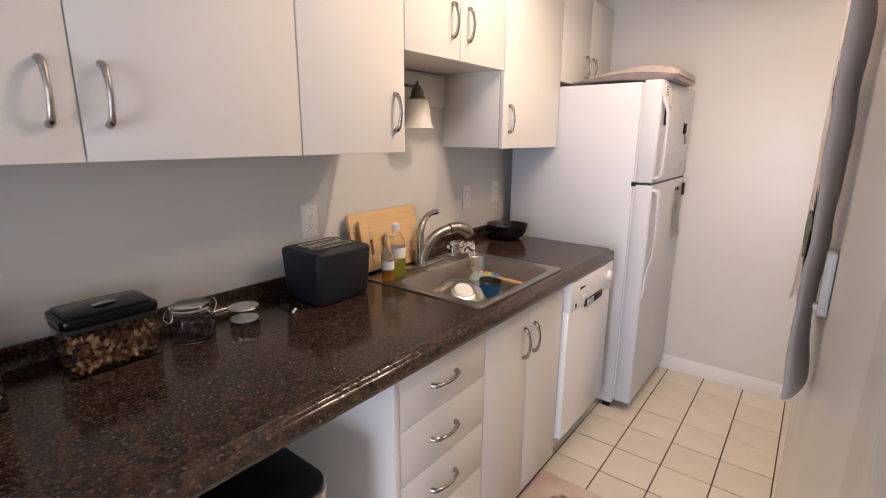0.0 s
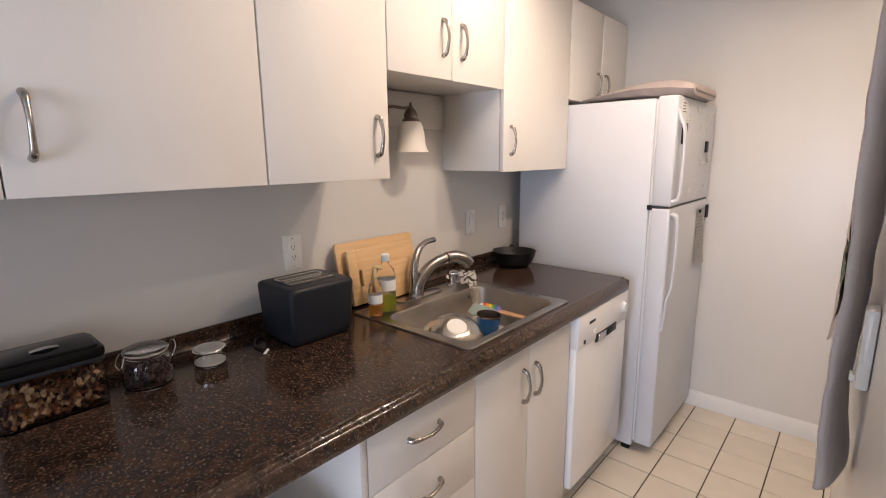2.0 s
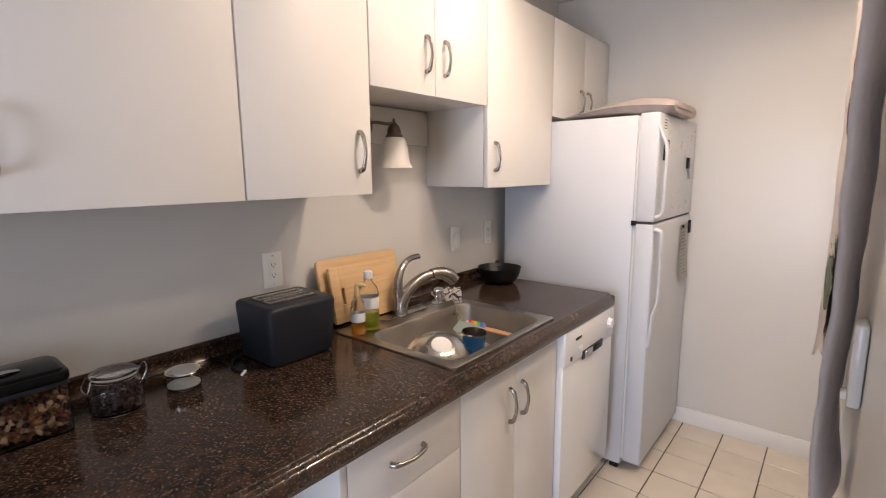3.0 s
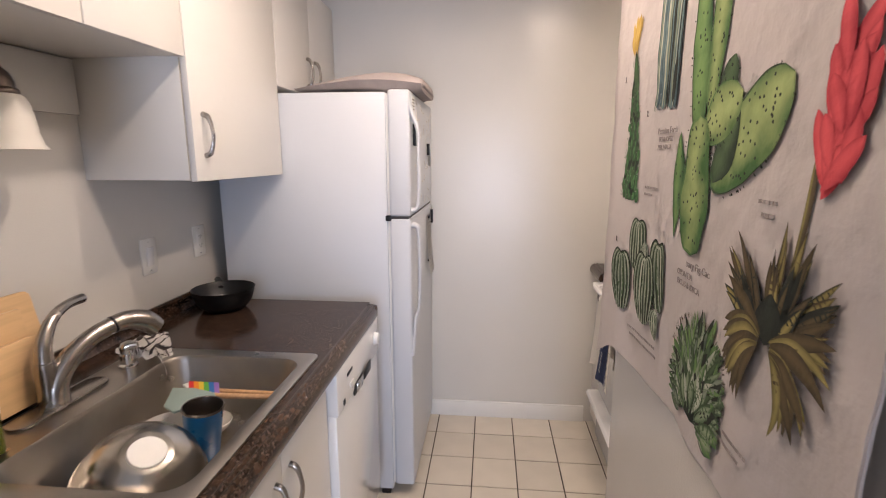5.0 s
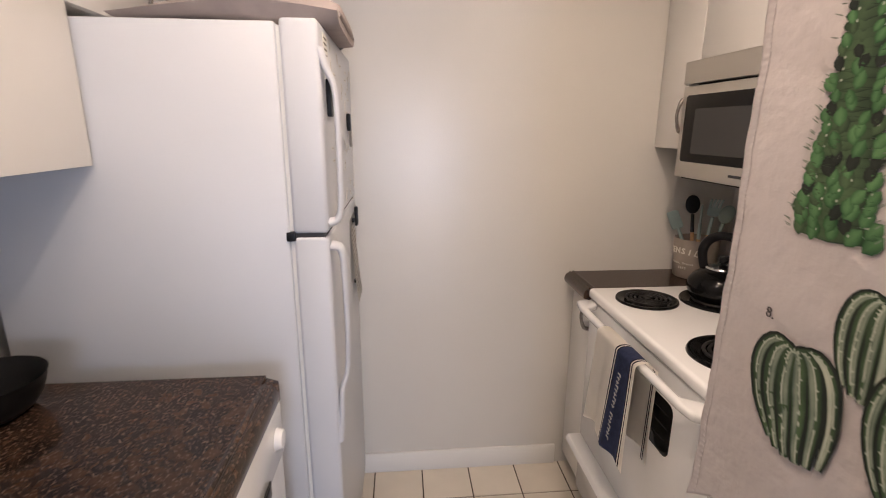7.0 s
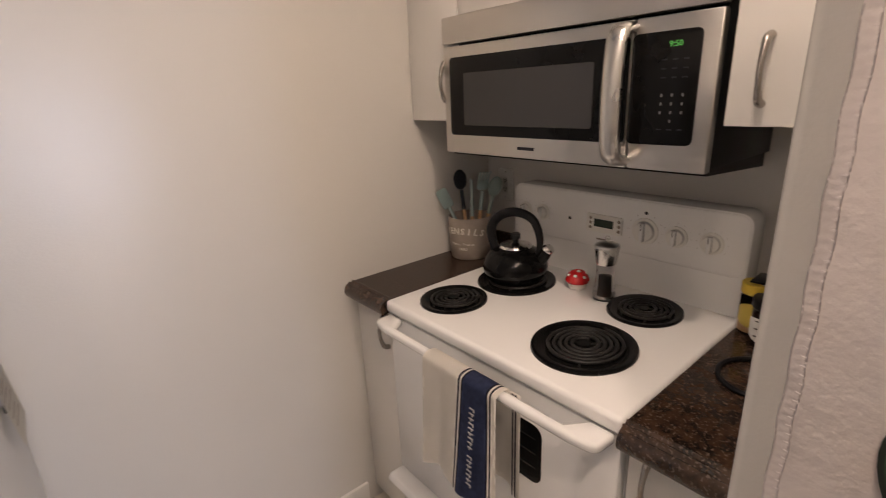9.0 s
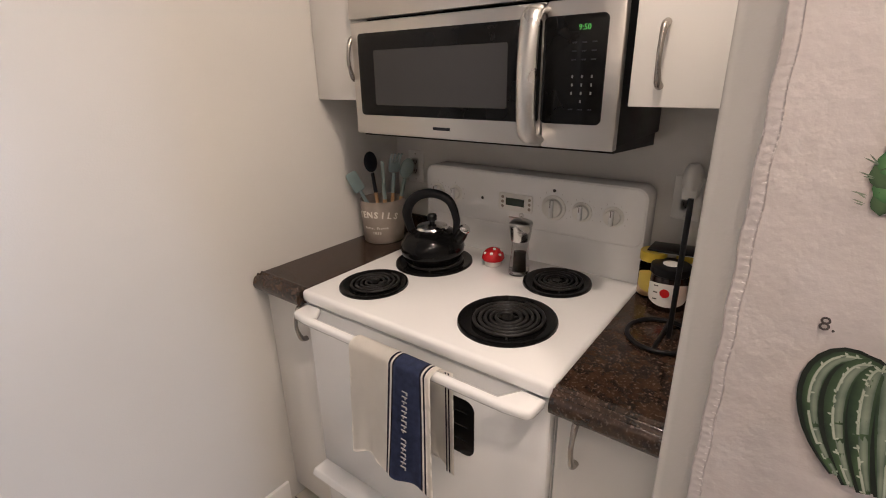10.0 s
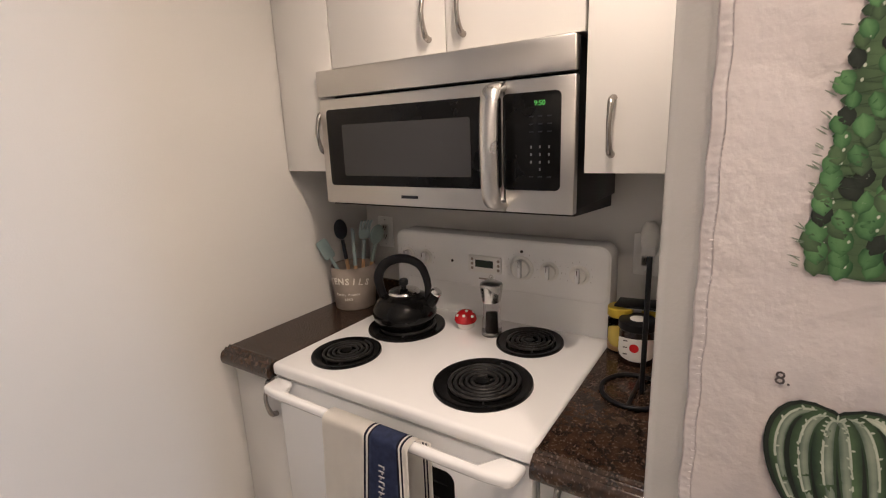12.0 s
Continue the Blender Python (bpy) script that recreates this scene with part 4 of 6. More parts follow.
# cutting boards against the wall
def board(x, y0, y1, h, lean, label, slot=None, t=0.016):
    b = thing("cutting_board", (x, (y0 + y1) / 2, TOP), label, "cutting board", "cutting boards by the sink")
    w = (y1 - y0) / 2
    bm = prism(rounded(-w, w, 0, h, 0.016), "x", -t / 2, t / 2, 0.003)
    if slot:
        # a plate built round the grip slot
        s0, s1, q0, q1 = slot
        bm.free()
        bm = box(-t / 2, t / 2, -w, s0, 0, h, 0.003)
        box(-t / 2, t / 2, s1, w, 0, h, 0.003, bm=bm)
        box(-t / 2, t / 2, s0 - 0.003, s1 + 0.003, 0, q0, 0.002, bm=bm)
        box(-t / 2, t / 2, s0 - 0.003, s1 + 0.003, q1, h, 0.002, bm=bm)
    xform(bm, Matrix.Translation((x, (y0 + y1) / 2, TOP + 0.0125 + 0.001)) @ Matrix.Rotation(radians(-lean), 4, "Y"))
    return part("board", bm, M_WOOD, b)


board(-1.318, 1.325, 1.72, 0.232, 11, "large bamboo cutting board leaning on the wall")
board(-1.288, 1.352, 1.66, 0.205, 11, "bamboo cutting board with a grip slot", (-0.112, -0.097, 0.065, 0.125))
board(-1.262, 1.46, 1.66, 0.145, 11, "small bamboo cutting board leaning on larger ones")

# soap bottles on the sink deck
M_PUMP = mat("cream_pump", (0.66, 0.50, 0.24), 0.4, scale=20, vary=0.03)
SET["m"] = Matrix.Translation((-1.175, 1.385, TOP + 0.007)) @ Matrix.Scale(1.02, 4) @ Matrix.Translation((1.175, -1.385, -TOP - 0.007))
ob = thing("soap_bottle", (-1.165, 1.352, TOP + 0.007), "slim clear bottle with orange soap and pump", "soap bottle", "soap bottles")
bx, by, bz = -1.165, 1.352, TOP + 0.007
part("bottle", lathe([(0, 0), (0.022, 0), (0.024, 0.004), (0.024, 0.09), (0.02, 0.112), (0.011, 0.125), (0.011, 0.136), (0.0, 0.136)], (bx, by, bz), 28), M_CPLAST, ob)
part("soap", lathe([(0, 0.002), (0.021, 0.002), (0.0225, 0.006), (0.0225, 0.04), (0, 0.04)], (bx, by, bz), 28), M_OSOAP, ob, "orange liquid soap")
part("label", lathe([(0.0243, 0.046), (0.0246, 0.048), (0.0246, 0.074), (0.0243, 0.076)], (bx, by, bz), 28), M_PAPER, ob, "pale label")
part("pump", tube([(bx, by, bz + 0.13), (bx, by, bz + 0.165), (bx + 0.004, by + 0.004, bz + 0.172), (bx + 0.022, by + 0.02, bz + 0.166)], [0.011, 0.007, 0.008, 0.005], 12, 4), M_PUMP, ob, "cream pump", 60)
ob = thing("soap_bottle", (-1.185, 1.42, TOP + 0.007), "clear bottle half full of green dish soap", "soap bottle", "soap bottles")
bx, by = -1.185, 1.42
part("bottle", lathe([(0, 0), (0.032, 0), (0.035, 0.005), (0.035, 0.125), (0.03, 0.148), (0.014, 0.168), (0.013, 0.18), (0, 0.18)], (bx, by, bz), 32), M_CPLAST, ob)
part("soap", lathe([(0, 0.002), (0.031, 0.002), (0.0335, 0.007), (0.0335, 0.062), (0, 0.062)], (bx, by, bz), 32), M_GSOAP, ob, "green dish soap")
part("label", lathe([(0.0353, 0.076), (0.0357, 0.078), (0.0357, 0.112), (0.0353, 0.114)], (bx, by, bz), 32), M_PAPER, ob, "white paper label")
part("cap", lathe([(0.015, 0.178), (0.016, 0.18), (0.015, 0.202), (0.009, 0.206), (0, 0.206)], (bx, by, bz), 24), M_PAPER, ob, "white flip cap")

SET["m"] = PLAIN

# pan by the fridge
pn = thing("frying_pan", (-1.225, 2.335, TOP), "deep black nonstick frying pan on the counter", "frying pan")
part("pan_body", lathe([(0, 0.0), (0.056, 0.0), (0.068, 0.004), (0.084, 0.016), (0.097, 0.036), (0.105, 0.060), (0.108, 0.079), (0.1105, 0.081), (0.1088, 0.077), (0.101, 0.058), (0.093, 0.037), (0.080, 0.019), (0.062, 0.007), (0, 0.005)], (-1.225, 2.335, TOP), 52), M_PAN, pn, smooth=50)
part("pan_handle", tube([(-1.283, 2.416, TOP + 0.060), (-1.30, 2.442, TOP + 0.062), (-1.325, 2.475, TOP + 0.064), (-1.355, 2.515, TOP + 0.066)], [0.01, 0.012, 0.014, 0.012], 12, 5, flat=0.6), M_BLKPL, pn, "black handle", 60)

# toaster
SET["m"] = Matrix.Translation((0.018, 0.012, 0))
ts = thing("toaster", (-1.24, 1.115, TOP), "matte dark grey two-slot toaster on the counter", "toaster")
bm = bmesh.new()
loops = []
for zz, ix in ((0.004, 0.012), (0.010, 0.007), (0.05, 0.003), (0.164, -0.003), (0.174, -0.0015), (0.179, 0.003), (0.180, 0.008)):
    loops.append([bm.verts.new((x, y, TOP + zz)) for x, y in rounded(-1.335 + ix, -1.140 - ix, 0.988 + ix, 1.214 - ix, 0.017)])
for a, b in zip(loops, loops[1:]):
    for i in range(len(a)):
        bm.faces.new((a[i], a[(i + 1) % len(a)], b[(i + 1) % len(a)], b[i]))
bm.faces.new(loops[0][::-1])
bm.faces.new(loops[-1])
part("shell", bm, M_DGREY, ts, smooth=40)
part("top_plate", prism(rounded(-1.306, -1.184, 1.016, 1.186, 0.010), "z", TOP + 0.179, TOP + 0.1812), M_BLKPL, ts)
for x in (-1.274, -1.216):
    s_ = part("slot", box(x - 0.019, x + 0.019, 1.026, 1.176, TOP + 0.1806, TOP + 0.1822), M_SOCKET, ts)
    for xx in (x - 0.0185, x + 0.0185):
        part("slot_rail", box(xx - 0.0022, xx + 0.0022, 1.026, 1.176, TOP + 0.1808, TOP + 0.1848, 0.0008), M_STEEL, s_)
    for yy in (1.026, 1.176):
        part("slot_rail", box(x - 0.0205, x + 0.0205, yy - 0.002, yy + 0.002, TOP + 0.1808, TOP + 0.1842, 0.0008), M_STEEL, s_)
    for q in (-0.006, 0.006):
        part("slot_wire", box(x + q - 0.0008, x + q + 0.0008, 1.03, 1.172, TOP + 0.1815, TOP + 0.1828), M_NICKEL, s_)
part("base", prism(rounded(-1.32, -1.17, 1.012, 1.192, 0.02), "z", TOP, TOP + 0.014), M_BLKPL, ts)
part("cord", tube([(-1.30, 1.00, TOP + 0.018), (-1.31, 0.96, TOP + 0.005), (-1.25, 0.925, TOP + 0.004), (-1.20, 0.93, TOP + 0.004)], 0.003, 8, 5), M_BLKPL, ts, "black power cord", 60)
part("plug_tag", xform(box(-0.005, 0.005, -0.012, 0.012, 0, 0.003, 0.001), Matrix.Translation((-1.19, 0.925, TOP + 0.002)) @ Matrix.Rotation(radians(40), 4, "X")), M_PAPER, ts)
SET["m"] = PLAIN


def nuts(box_, n, parent, name="nuts", kinds=(0, 0, 1, 1, 2, 2, 3), top=None):
    """A heap of nuts as one mesh of uncountable pieces."""
    x0, x1, y0, y1, za, zb_ = box_
    bm = bmesh.new()
    for _ in range(n):
        x, y, z = random.uniform(x0, x1), random.uniform(y0, y1), random.uniform(za, zb_)
        hi = zb_ + 0.010 * math.sin(37 * y) + 0.006 * math.sin(61 * x)
        z = za + (z - za) * (hi - za) / (zb_ - za)
        k = random.choice(kinds)
        size = {0: (0.010, 0.0065, 0.0045), 1: (0.010, 0.0055, 0.005), 2: (0.008, 0.0065, 0.005), 3: (0.0075, 0.006, 0.005)}[k]
        before = len(bm.faces)
        blob((x, y, z), size, bm, 1, Euler((random.uniform(0, 6), random.uniform(0, 6), random.uniform(0, 6))).to_matrix().to_4x4(), 0.12)
        bm.faces.ensure_lookup_table()
        for f in bm.faces[before:]:
            f.material_index = k
    ob_ = part(name, bm, M_NUT, parent, "mixed nuts and seeds", 60)
    ob_["kind"] = "stuff"
    return ob_


def tub(x0, x1, y0, y1, h, fill, n, label):
    t = thing("food_container", ((x0 + x1) / 2, (y0 + y1) / 2, TOP), label, "food container", "nut containers")
    outer, inner = rounded(x0, x1, y0, y1, 0.016), rounded(x0 + 0.002, x1 - 0.002, y0 + 0.002, y1 - 0.002, 0.014)
    bm = bmesh.new()
    ring_bm(outer, outer, TOP + 0.001, TOP + h, bm)
    ring_bm(outer, inner, TOP + h, TOP + h, bm)
    ring_bm(inner, inner, TOP + h, TOP + 0.004, bm)
    bmesh.ops.remove_doubles(bm, verts=bm.verts[:], dist=0.00005)
    bmesh.ops.holes_fill(bm, edges=[e for e in bm.edges if e.is_boundary], sides=0)
    bmesh.ops.recalc_face_normals(bm, faces=bm.faces[:])
    part("box", bm, M_CPLAST, t, "clear plastic box", 40)
    lid = part("lid", prism(rounded(x0 - 0.004, x1 + 0.004, y0 - 0.004, y1 + 0.004, 0.02), "z", TOP + h - 0.006, TOP + h + 0.016, 0.005), M_BLACK, t, "glossy black plastic lid")
    part("rim_band", prism(rounded(x0 - 0.002, x1 + 0.002, y0 - 0.002, y1 + 0.002, 0.018), "z", TOP + h - 0.016, TOP + h - 0.0065, 0.002), M_DGREY, t, "grey seal band under the lid")
    part("lid_top", prism(rounded(x0 + 0.006, x1 - 0.006, y0 + 0.006, y1 - 0.006, 0.016), "z", TOP + h + 0.015, TOP + h + 0.022, 0.003), M_BLACK, lid)
    yc, xc = (y0 + y1) / 2, (x0 + x1) / 2
    part("latch", tube([(xc + 0.012, yc - 0.024, TOP + h + 0.024), (xc + 0.018, yc, TOP + h + 0.028), (xc + 0.012, yc + 0.024, TOP + h + 0.024)], [0.006, 0.008, 0.006], 10, 4, flat=0.5), M_CHROME, lid, "chrome lid latch", 60)
    nuts((x0 + 0.009, x1 - 0.009, y0 + 0.009, y1 - 0.009, TOP + 0.010, TOP + h * fill), n, t)


tub(-1.315, -1.182, 0.362, 0.556, 0.125, 0.62, 900, "clear nut container with black latching lid")
tub(-1.29, -1.145, 0.055, 0.249, 0.165, 0.72, 1000, "tall clear nut container with black lid")

jr = thing("glass_jar", (-1.222, 0.648, TOP), "clip-top glass jar of dark dried fruit", "glass jar", "jars on the counter")
jc = (-1.222, 0.648, TOP)
part("jar", lathe([(0, 0.001), (0.05, 0.001), (0.056, 0.006), (0.057, 0.06), (0.052, 0.074), (0.045, 0.079), (0.045, 0.086), (0.042, 0.086), (0.042, 0.079), (0.049, 0.072), (0.0535, 0.06), (0.052, 0.008), (0.047, 0.005), (0, 0.005)], jc, 40), M_GLASS, jr)
part("lid", lathe([(0.0, 0.100), (0.035, 0.1005), (0.047, 0.098), (0.051, 0.093), (0.049, 0.088), (0.045, 0.087), (0.0, 0.089)], jc, 40), M_GLASS, jr, "glass lid")
part("wire_clip", tube([(jc[0] + 0.02, jc[1] + 0.05, TOP + 0.06), (jc[0] + 0.02, jc[1] + 0.062, TOP + 0.085), (jc[0], jc[1] + 0.066, TOP + 0.097), (jc[0] - 0.02, jc[1] + 0.062, TOP + 0.085), (jc[0] - 0.02, jc[1] + 0.05, TOP + 0.06)], 0.0016, 8, 5), M_CHROME, jr, "wire clip", 60)
part("wire_hinge", tube([(jc[0] + 0.018, jc[1] - 0.052, TOP + 0.09), (jc[0] + 0.022, jc[1] - 0.062, TOP + 0.065), (jc[0] - 0.022, jc[1] - 0.062, TOP + 0.065), (jc[0] - 0.018, jc[1] - 0.052, TOP + 0.09)], 0.0016, 8, 5), M_CHROME, jr, "wire hinge", 60)
part("seal", lathe([(0.045, 0.085), (0.047, 0.0865), (0.045, 0.088)], jc, 40), M_STONEW, jr, "pale rubber seal")
bm = bmesh.new()
for _ in range(230):
    a, r = random.uniform(0, 6.28), 0.047 * math.sqrt(random.random())
    blob((jc[0] + r * math.cos(a), jc[1] + r * math.sin(a), TOP + random.uniform(0.012, 0.058)), (0.009, 0.007, 0.005), bm, 1, Euler((random.uniform(0, 6), random.uniform(0, 6), 0)).to_matrix().to_4x4(), 0.2)
part("dried_fruit", bm, M_NUT[3], jr, "dark dried fruit", 60)["kind"] = "stuff"

sj = thing("small_jar", (-1.222, 0.80, TOP), "small low glass jar with metal lid", "glass jar", "jars on the counter")
jc = (-1.222, 0.80, TOP)
part("jar", lathe([(0, 0.001), (0.034, 0.001), (0.041, 0.007), (0.043, 0.016), (0.042, 0.028), (0.038, 0.036), (0.038, 0.041), (0.0365, 0.041), (0.0365, 0.036), (0.0405, 0.028), (0.0415, 0.016), (0.0395, 0.008), (0.033, 0.0035), (0, 0.0035)], jc, 36), M_GLASS, sj)
part("contents", lathe([(0, 0.0037), (0.033, 0.0037), (0.0393, 0.0085), (0.0405, 0.0115), (0, 0.0125)], jc, 30), M_CERAM, sj, "white powder inside")
part("lid", lathe([(0.0385, 0.040), (0.0425, 0.041), (0.0435, 0.046), (0.0415, 0.0485), (0.038, 0.047), (0.0, 0.0475)], jc, 36), M_CHROME, sj, "shiny metal lid")
part("lid_disc", lathe([(0.0375, 0.0472), (0.037, 0.0482), (0.0, 0.0485)], jc, 36), M_STEEL, sj, "brushed lid disc")


# ---- wall plates ----
def wall_plate(side, x, y, z, kind, label):
    """A cover plate on a wall at x that faces side (+1 or -1 along x)."""
    w, h = 0.036, 0.0605
    p = thing("wall_outlet" if kind == "outlet" else "light_switch", (x, y, z), label, "wall plate")
    xa, xb = sorted((x, x + side * 0.006))
    part("cover_plate", box(xa, xb, y - w, y + w, z - h, z + h, 0.0025), M_PLAST, p)
    f0, f1 = sorted((x + side * 0.0055, x + side * 0.0085))
    for zz in (-h + 0.012, h - 0.012):
        part("screw", lathe([(0, 0.001), (0.003, 0.001), (0.003, 0)], (x + side * 0.006, y, z + zz), 10, m=Matrix.Rotation(radians(90 * side), 4, "Y")), M_STEEL, p)
    ins = part("insert", box(f0, f1, y - 0.0165, y + 0.0165, z - 0.034, z + 0.034, 0.0012), M_PLAST, p)
    g0, g1 = sorted((x + side * 0.0082, x + side * 0.0092))
    if kind == "outlet":
        for zz in (-0.0175, 0.0175):
            part("receptacle", box(f0, f1 + 0.0004, y - 0.0135, y + 0.0135, z + zz - 0.013, z + zz + 0.013, 0.001), M_PLAST, ins)
            for yy in (-0.006, 0.006):
                part("socket_slot", box(g0, g1, y + yy - 0.001, y + yy + 0.001, z + zz - 0.002, z + zz + 0.007), M_SOCKET, ins)
            part("socket_slot", box(g0, g1, y - 0.002, y + 0.002, z + zz - 0.009, z + zz - 0.005), M_SOCKET, ins)
    else:
        part("rocker", xform(box(-0.0015, 0.0025, -0.0155, 0.0155, -0.031, 0.031, 0.001), Matrix.Translation((x + side * 0.0085, y, z)) @ Matrix.Rotation(radians(4 * side), 4, "Y")), M_APPL, ins)
    return p


wall_plate(1, XL, 1.176, 1.148, "outlet", "white duplex wall outlet above the toaster")
wall_plate(1, XL, 2.182, 1.142, "switch", "white rocker light switch behind the sink")
wall_plate(1, XL, 2.468, 1.146, "outlet", "white wall outlet beside the fridge")
SET["m"] = NOOK
wall_plate(-1, XR, 3.150, 1.155, "outlet", "white wall outlet above the utensil crock")
op = wall_plate(-1, XR, 2.200, 1.158, "outlet", "white wall outlet with a plugged night light")
nl = thing("night_light", (XR - 0.01, 2.19, 1.18), "small clear plug-in night light in the outlet", "night light")
part("plug_body", box(XR - 0.048, XR - 0.0095, 2.172, 2.208, 1.165, 1.20, 0.005), M_PLAST, nl)
part("shade", lathe([(0.0, 0.07), (0.012, 0.068), (0.021, 0.055), (0.024, 0.03), (0.022, 0.0), (0.02, 0.0), (0.022, 0.03), (0.019, 0.053), (0.0, 0.066)], (XR - 0.03, 2.19, 1.19), 24), M_FROST, nl, "frosted shade")

SET["m"] = PLAIN
# thermostat on the pier
th = thing("thermostat", (0.1155, 1.083, 1.23), "white plastic wall thermostat beside the hanging cloth", "thermostat")
part("housing", box(0.101, 0.1155, 1.062, 1.105, 1.175, 1.282, 0.004), M_WALL, th)
part("lever", box(0.095, 0.102, 1.070, 1.090, 1.182, 1.192, 0.002), M_WALL, th)

# sconce over the sink
scn = thing("wall_sconce", (XL + 0.016, 1.565, 1.66), "bronze wall sconce with frosted bell glass shade, unlit", "wall sconce")
part("back_plate", lathe([(0.058, 0), (0.058, 0.006), (0.05, 0.012), (0.03, 0.018), (0.015, 0.03), (0, 0.03)], (XL + 0.0165, 1.575, 1.655), 36, m=Matrix.Rotation(radians(90), 4, "Y")), M_BRONZE, scn)
part("arm", tube([(XL + 0.04, 1.578, 1.655), (XL + 0.075, 1.60, 1.66), (XL + 0.10, 1.64, 1.655), (XL + 0.108, 1.662, 1.66)], 0.006, 10, 6), M_BRONZE, scn, "", 60)
sc0 = (XL + 0.108, 1.666, 1.488)
part("shade", lathe([(0.026, 0.120), (0.040, 0.112), (0.048, 0.095), (0.053, 0.065), (0.056, 0.035), (0.062, 0.012), (0.070, 0.0), (0.067, 0.0), (0.059, 0.013), (0.053, 0.036), (0.050, 0.065), (0.045, 0.093), (0.037, 0.109), (0.024, 0.117)], sc0, 40), M_FROST, scn, "frosted bell glass shade", 60)
part("cap", lathe([(0.03, 0.112), (0.034, 0.118), (0.033, 0.126), (0.027, 0.13), (0.027, 0.142), (0.02, 0.16), (0.01, 0.17), (0.005, 0.178), (0.006, 0.183), (0.0, 0.192)], sc0, 32), M_BRONZE, scn, "ribbed bronze cap", 50)

# bin in the knee space and mat on the floor
bn = thing("trash_can", (-0.90, 0.52, 0), "tall white trash can with black lid under the counter", "trash can")
part("can", prism(rounded(-1.10, -0.712, 0.33, 0.705, 0.06), "z", 0.0, 0.655, 0.004), M_PLAST, bn)
part("rim", prism(rounded(-1.104, -0.708, 0.326, 0.709, 0.062), "z", 0.65, 0.668, 0.003), M_STEEL, bn, "bright metal rim")
part("lid", prism(rounded(-1.10, -0.712, 0.33, 0.705, 0.06), "z", 0.666, 0.682, 0.006), M_BLKPL, bn, "black plastic lid")
mt = thing("floor_mat", (-0.46, 1.2, 0.001), "pink marbled kitchen floor mat on the tiles", "floor mat")
part("mat", prism(rounded(-0.712, -0.27, 0.75, 1.842, 0.012), "z", 0.002, 0.011, 0.003), M_RUG, mt)


# ---- on and round the fridge ----
def cushion(x0, x1, y0, y1, z0, h, nx=28, ny=16):
    """A soft flat pad, thin at its -x end and rounded along its edges."""
    bm = bmesh.new()
    top, bot = [], []
    for i in range(nx + 1):
        u = i / nx
        rt, rb = [], []
        for j in range(ny + 1):
            v = j / ny
            e = min(1.0, (1 - abs(2 * v - 1) ** 6)) ** 0.5 * min(1.0, 0.12 + 1.25 * u) * (1 - max(0.0, (u - 0.8) / 0.2) ** 3 * 0.35)
            x, y = x0 + (x1 - x0) * u, y0 + (y1 - y0) * v + 0.006 * math.sin(7 * u)
            zm = z0 + 0.012 + 0.030 * math.sin(math.pi * min(1, u * 0.85)) * 1.0
            rt.append(bm.verts.new((x, y, zm + h * 0.62 * e)))
            rb.append(bm.verts.new((x, y, max(z0, zm - h * 0.62 * e))))
        top.append(rt)
        bot.append(rb)
    for i in range(nx):
        for j in range(ny):
            bm.faces.new((top[i][j], top[i + 1][j], top[i + 1][j + 1], top[i][j + 1]))
            bm.faces.new((bot[i][j], bot[i][j + 1], bot[i + 1][j + 1], bot[i + 1][j]))
    for i in range(nx):
        bm.faces.new((bot[i][0], bot[i + 1][0], top[i + 1][0], top[i][0]))
        bm.faces.new((top[i][ny], top[i + 1][ny], bot[i + 1][ny], bot[i][ny]))
    for j in range(ny):
        bm.faces.new((top[0][j], top[0][j + 1], bot[0][j + 1], bot[0][j]))
        bm.faces.new((bot[nx][j], bot[nx][j + 1], top[nx][j + 1], top[nx][j]))
    bmesh.ops.remove_doubles(bm, verts=bm.verts[:], dist=0.0001)
    bmesh.ops.recalc_face_normals(bm, faces=bm.faces[:])
    return bm


bg_ = thing("folded_pad", (-0.77, 2.75, 1.722), "folded beige fabric pad on top of the fridge", "fabric pad")
part("pad", cushion(-1.02, -0.515, 2.60, 3.02, 1.7215, 0.062), M_PINK, bg_, smooth=70)
part("binding", tube([(-0.517, 2.64, 1.7475), (-0.514, 2.80, 1.7475), (-0.517, 2.98, 1.7475)], 0.007, 10, 6), M_PINK, bg_, "stitched edge binding", 60)
rl = thing("rolled_mat", (-0.545, 2.86, 1.722), "small rolled black mat on top of the fridge", "rolled mat")
part("roll", tube([(-0.565, 2.66, 1.742), (-0.555, 2.86, 1.742), (-0.565, 3.04, 1.742)], 0.019, 16, 4, flat=0.95), M_BLKPL, rl, "", 60)

xf_ = -0.5505
for k in range(46):
    yy, zz = random.uniform(2.64, 3.2), random.uniform(1.27, 1.69)
    mg = thing("word_magnet", (xf_, yy, zz), "tiny white word magnet on the freezer door", "magnet", "word magnets on the freezer")
    w, a = random.uniform(0.008, 0.022), random.choice((0, 0, 90, 60, -40))
    part("tag", xform(box(0, 0.0012, -w, w, -0.004, 0.004), Matrix.Translation((xf_ - 0.0012, yy, zz)) @ Matrix.Rotation(radians(a), 4, "X")), M_PAPER, mg)
    part("print_bar", xform(box(0.0012, 0.0016, -w * 0.8, w * 0.8, -0.0011, 0.0011), Matrix.Translation((xf_ - 0.0012, yy, zz)) @ Matrix.Rotation(radians(a), 4, "X")), M_INKL, mg)
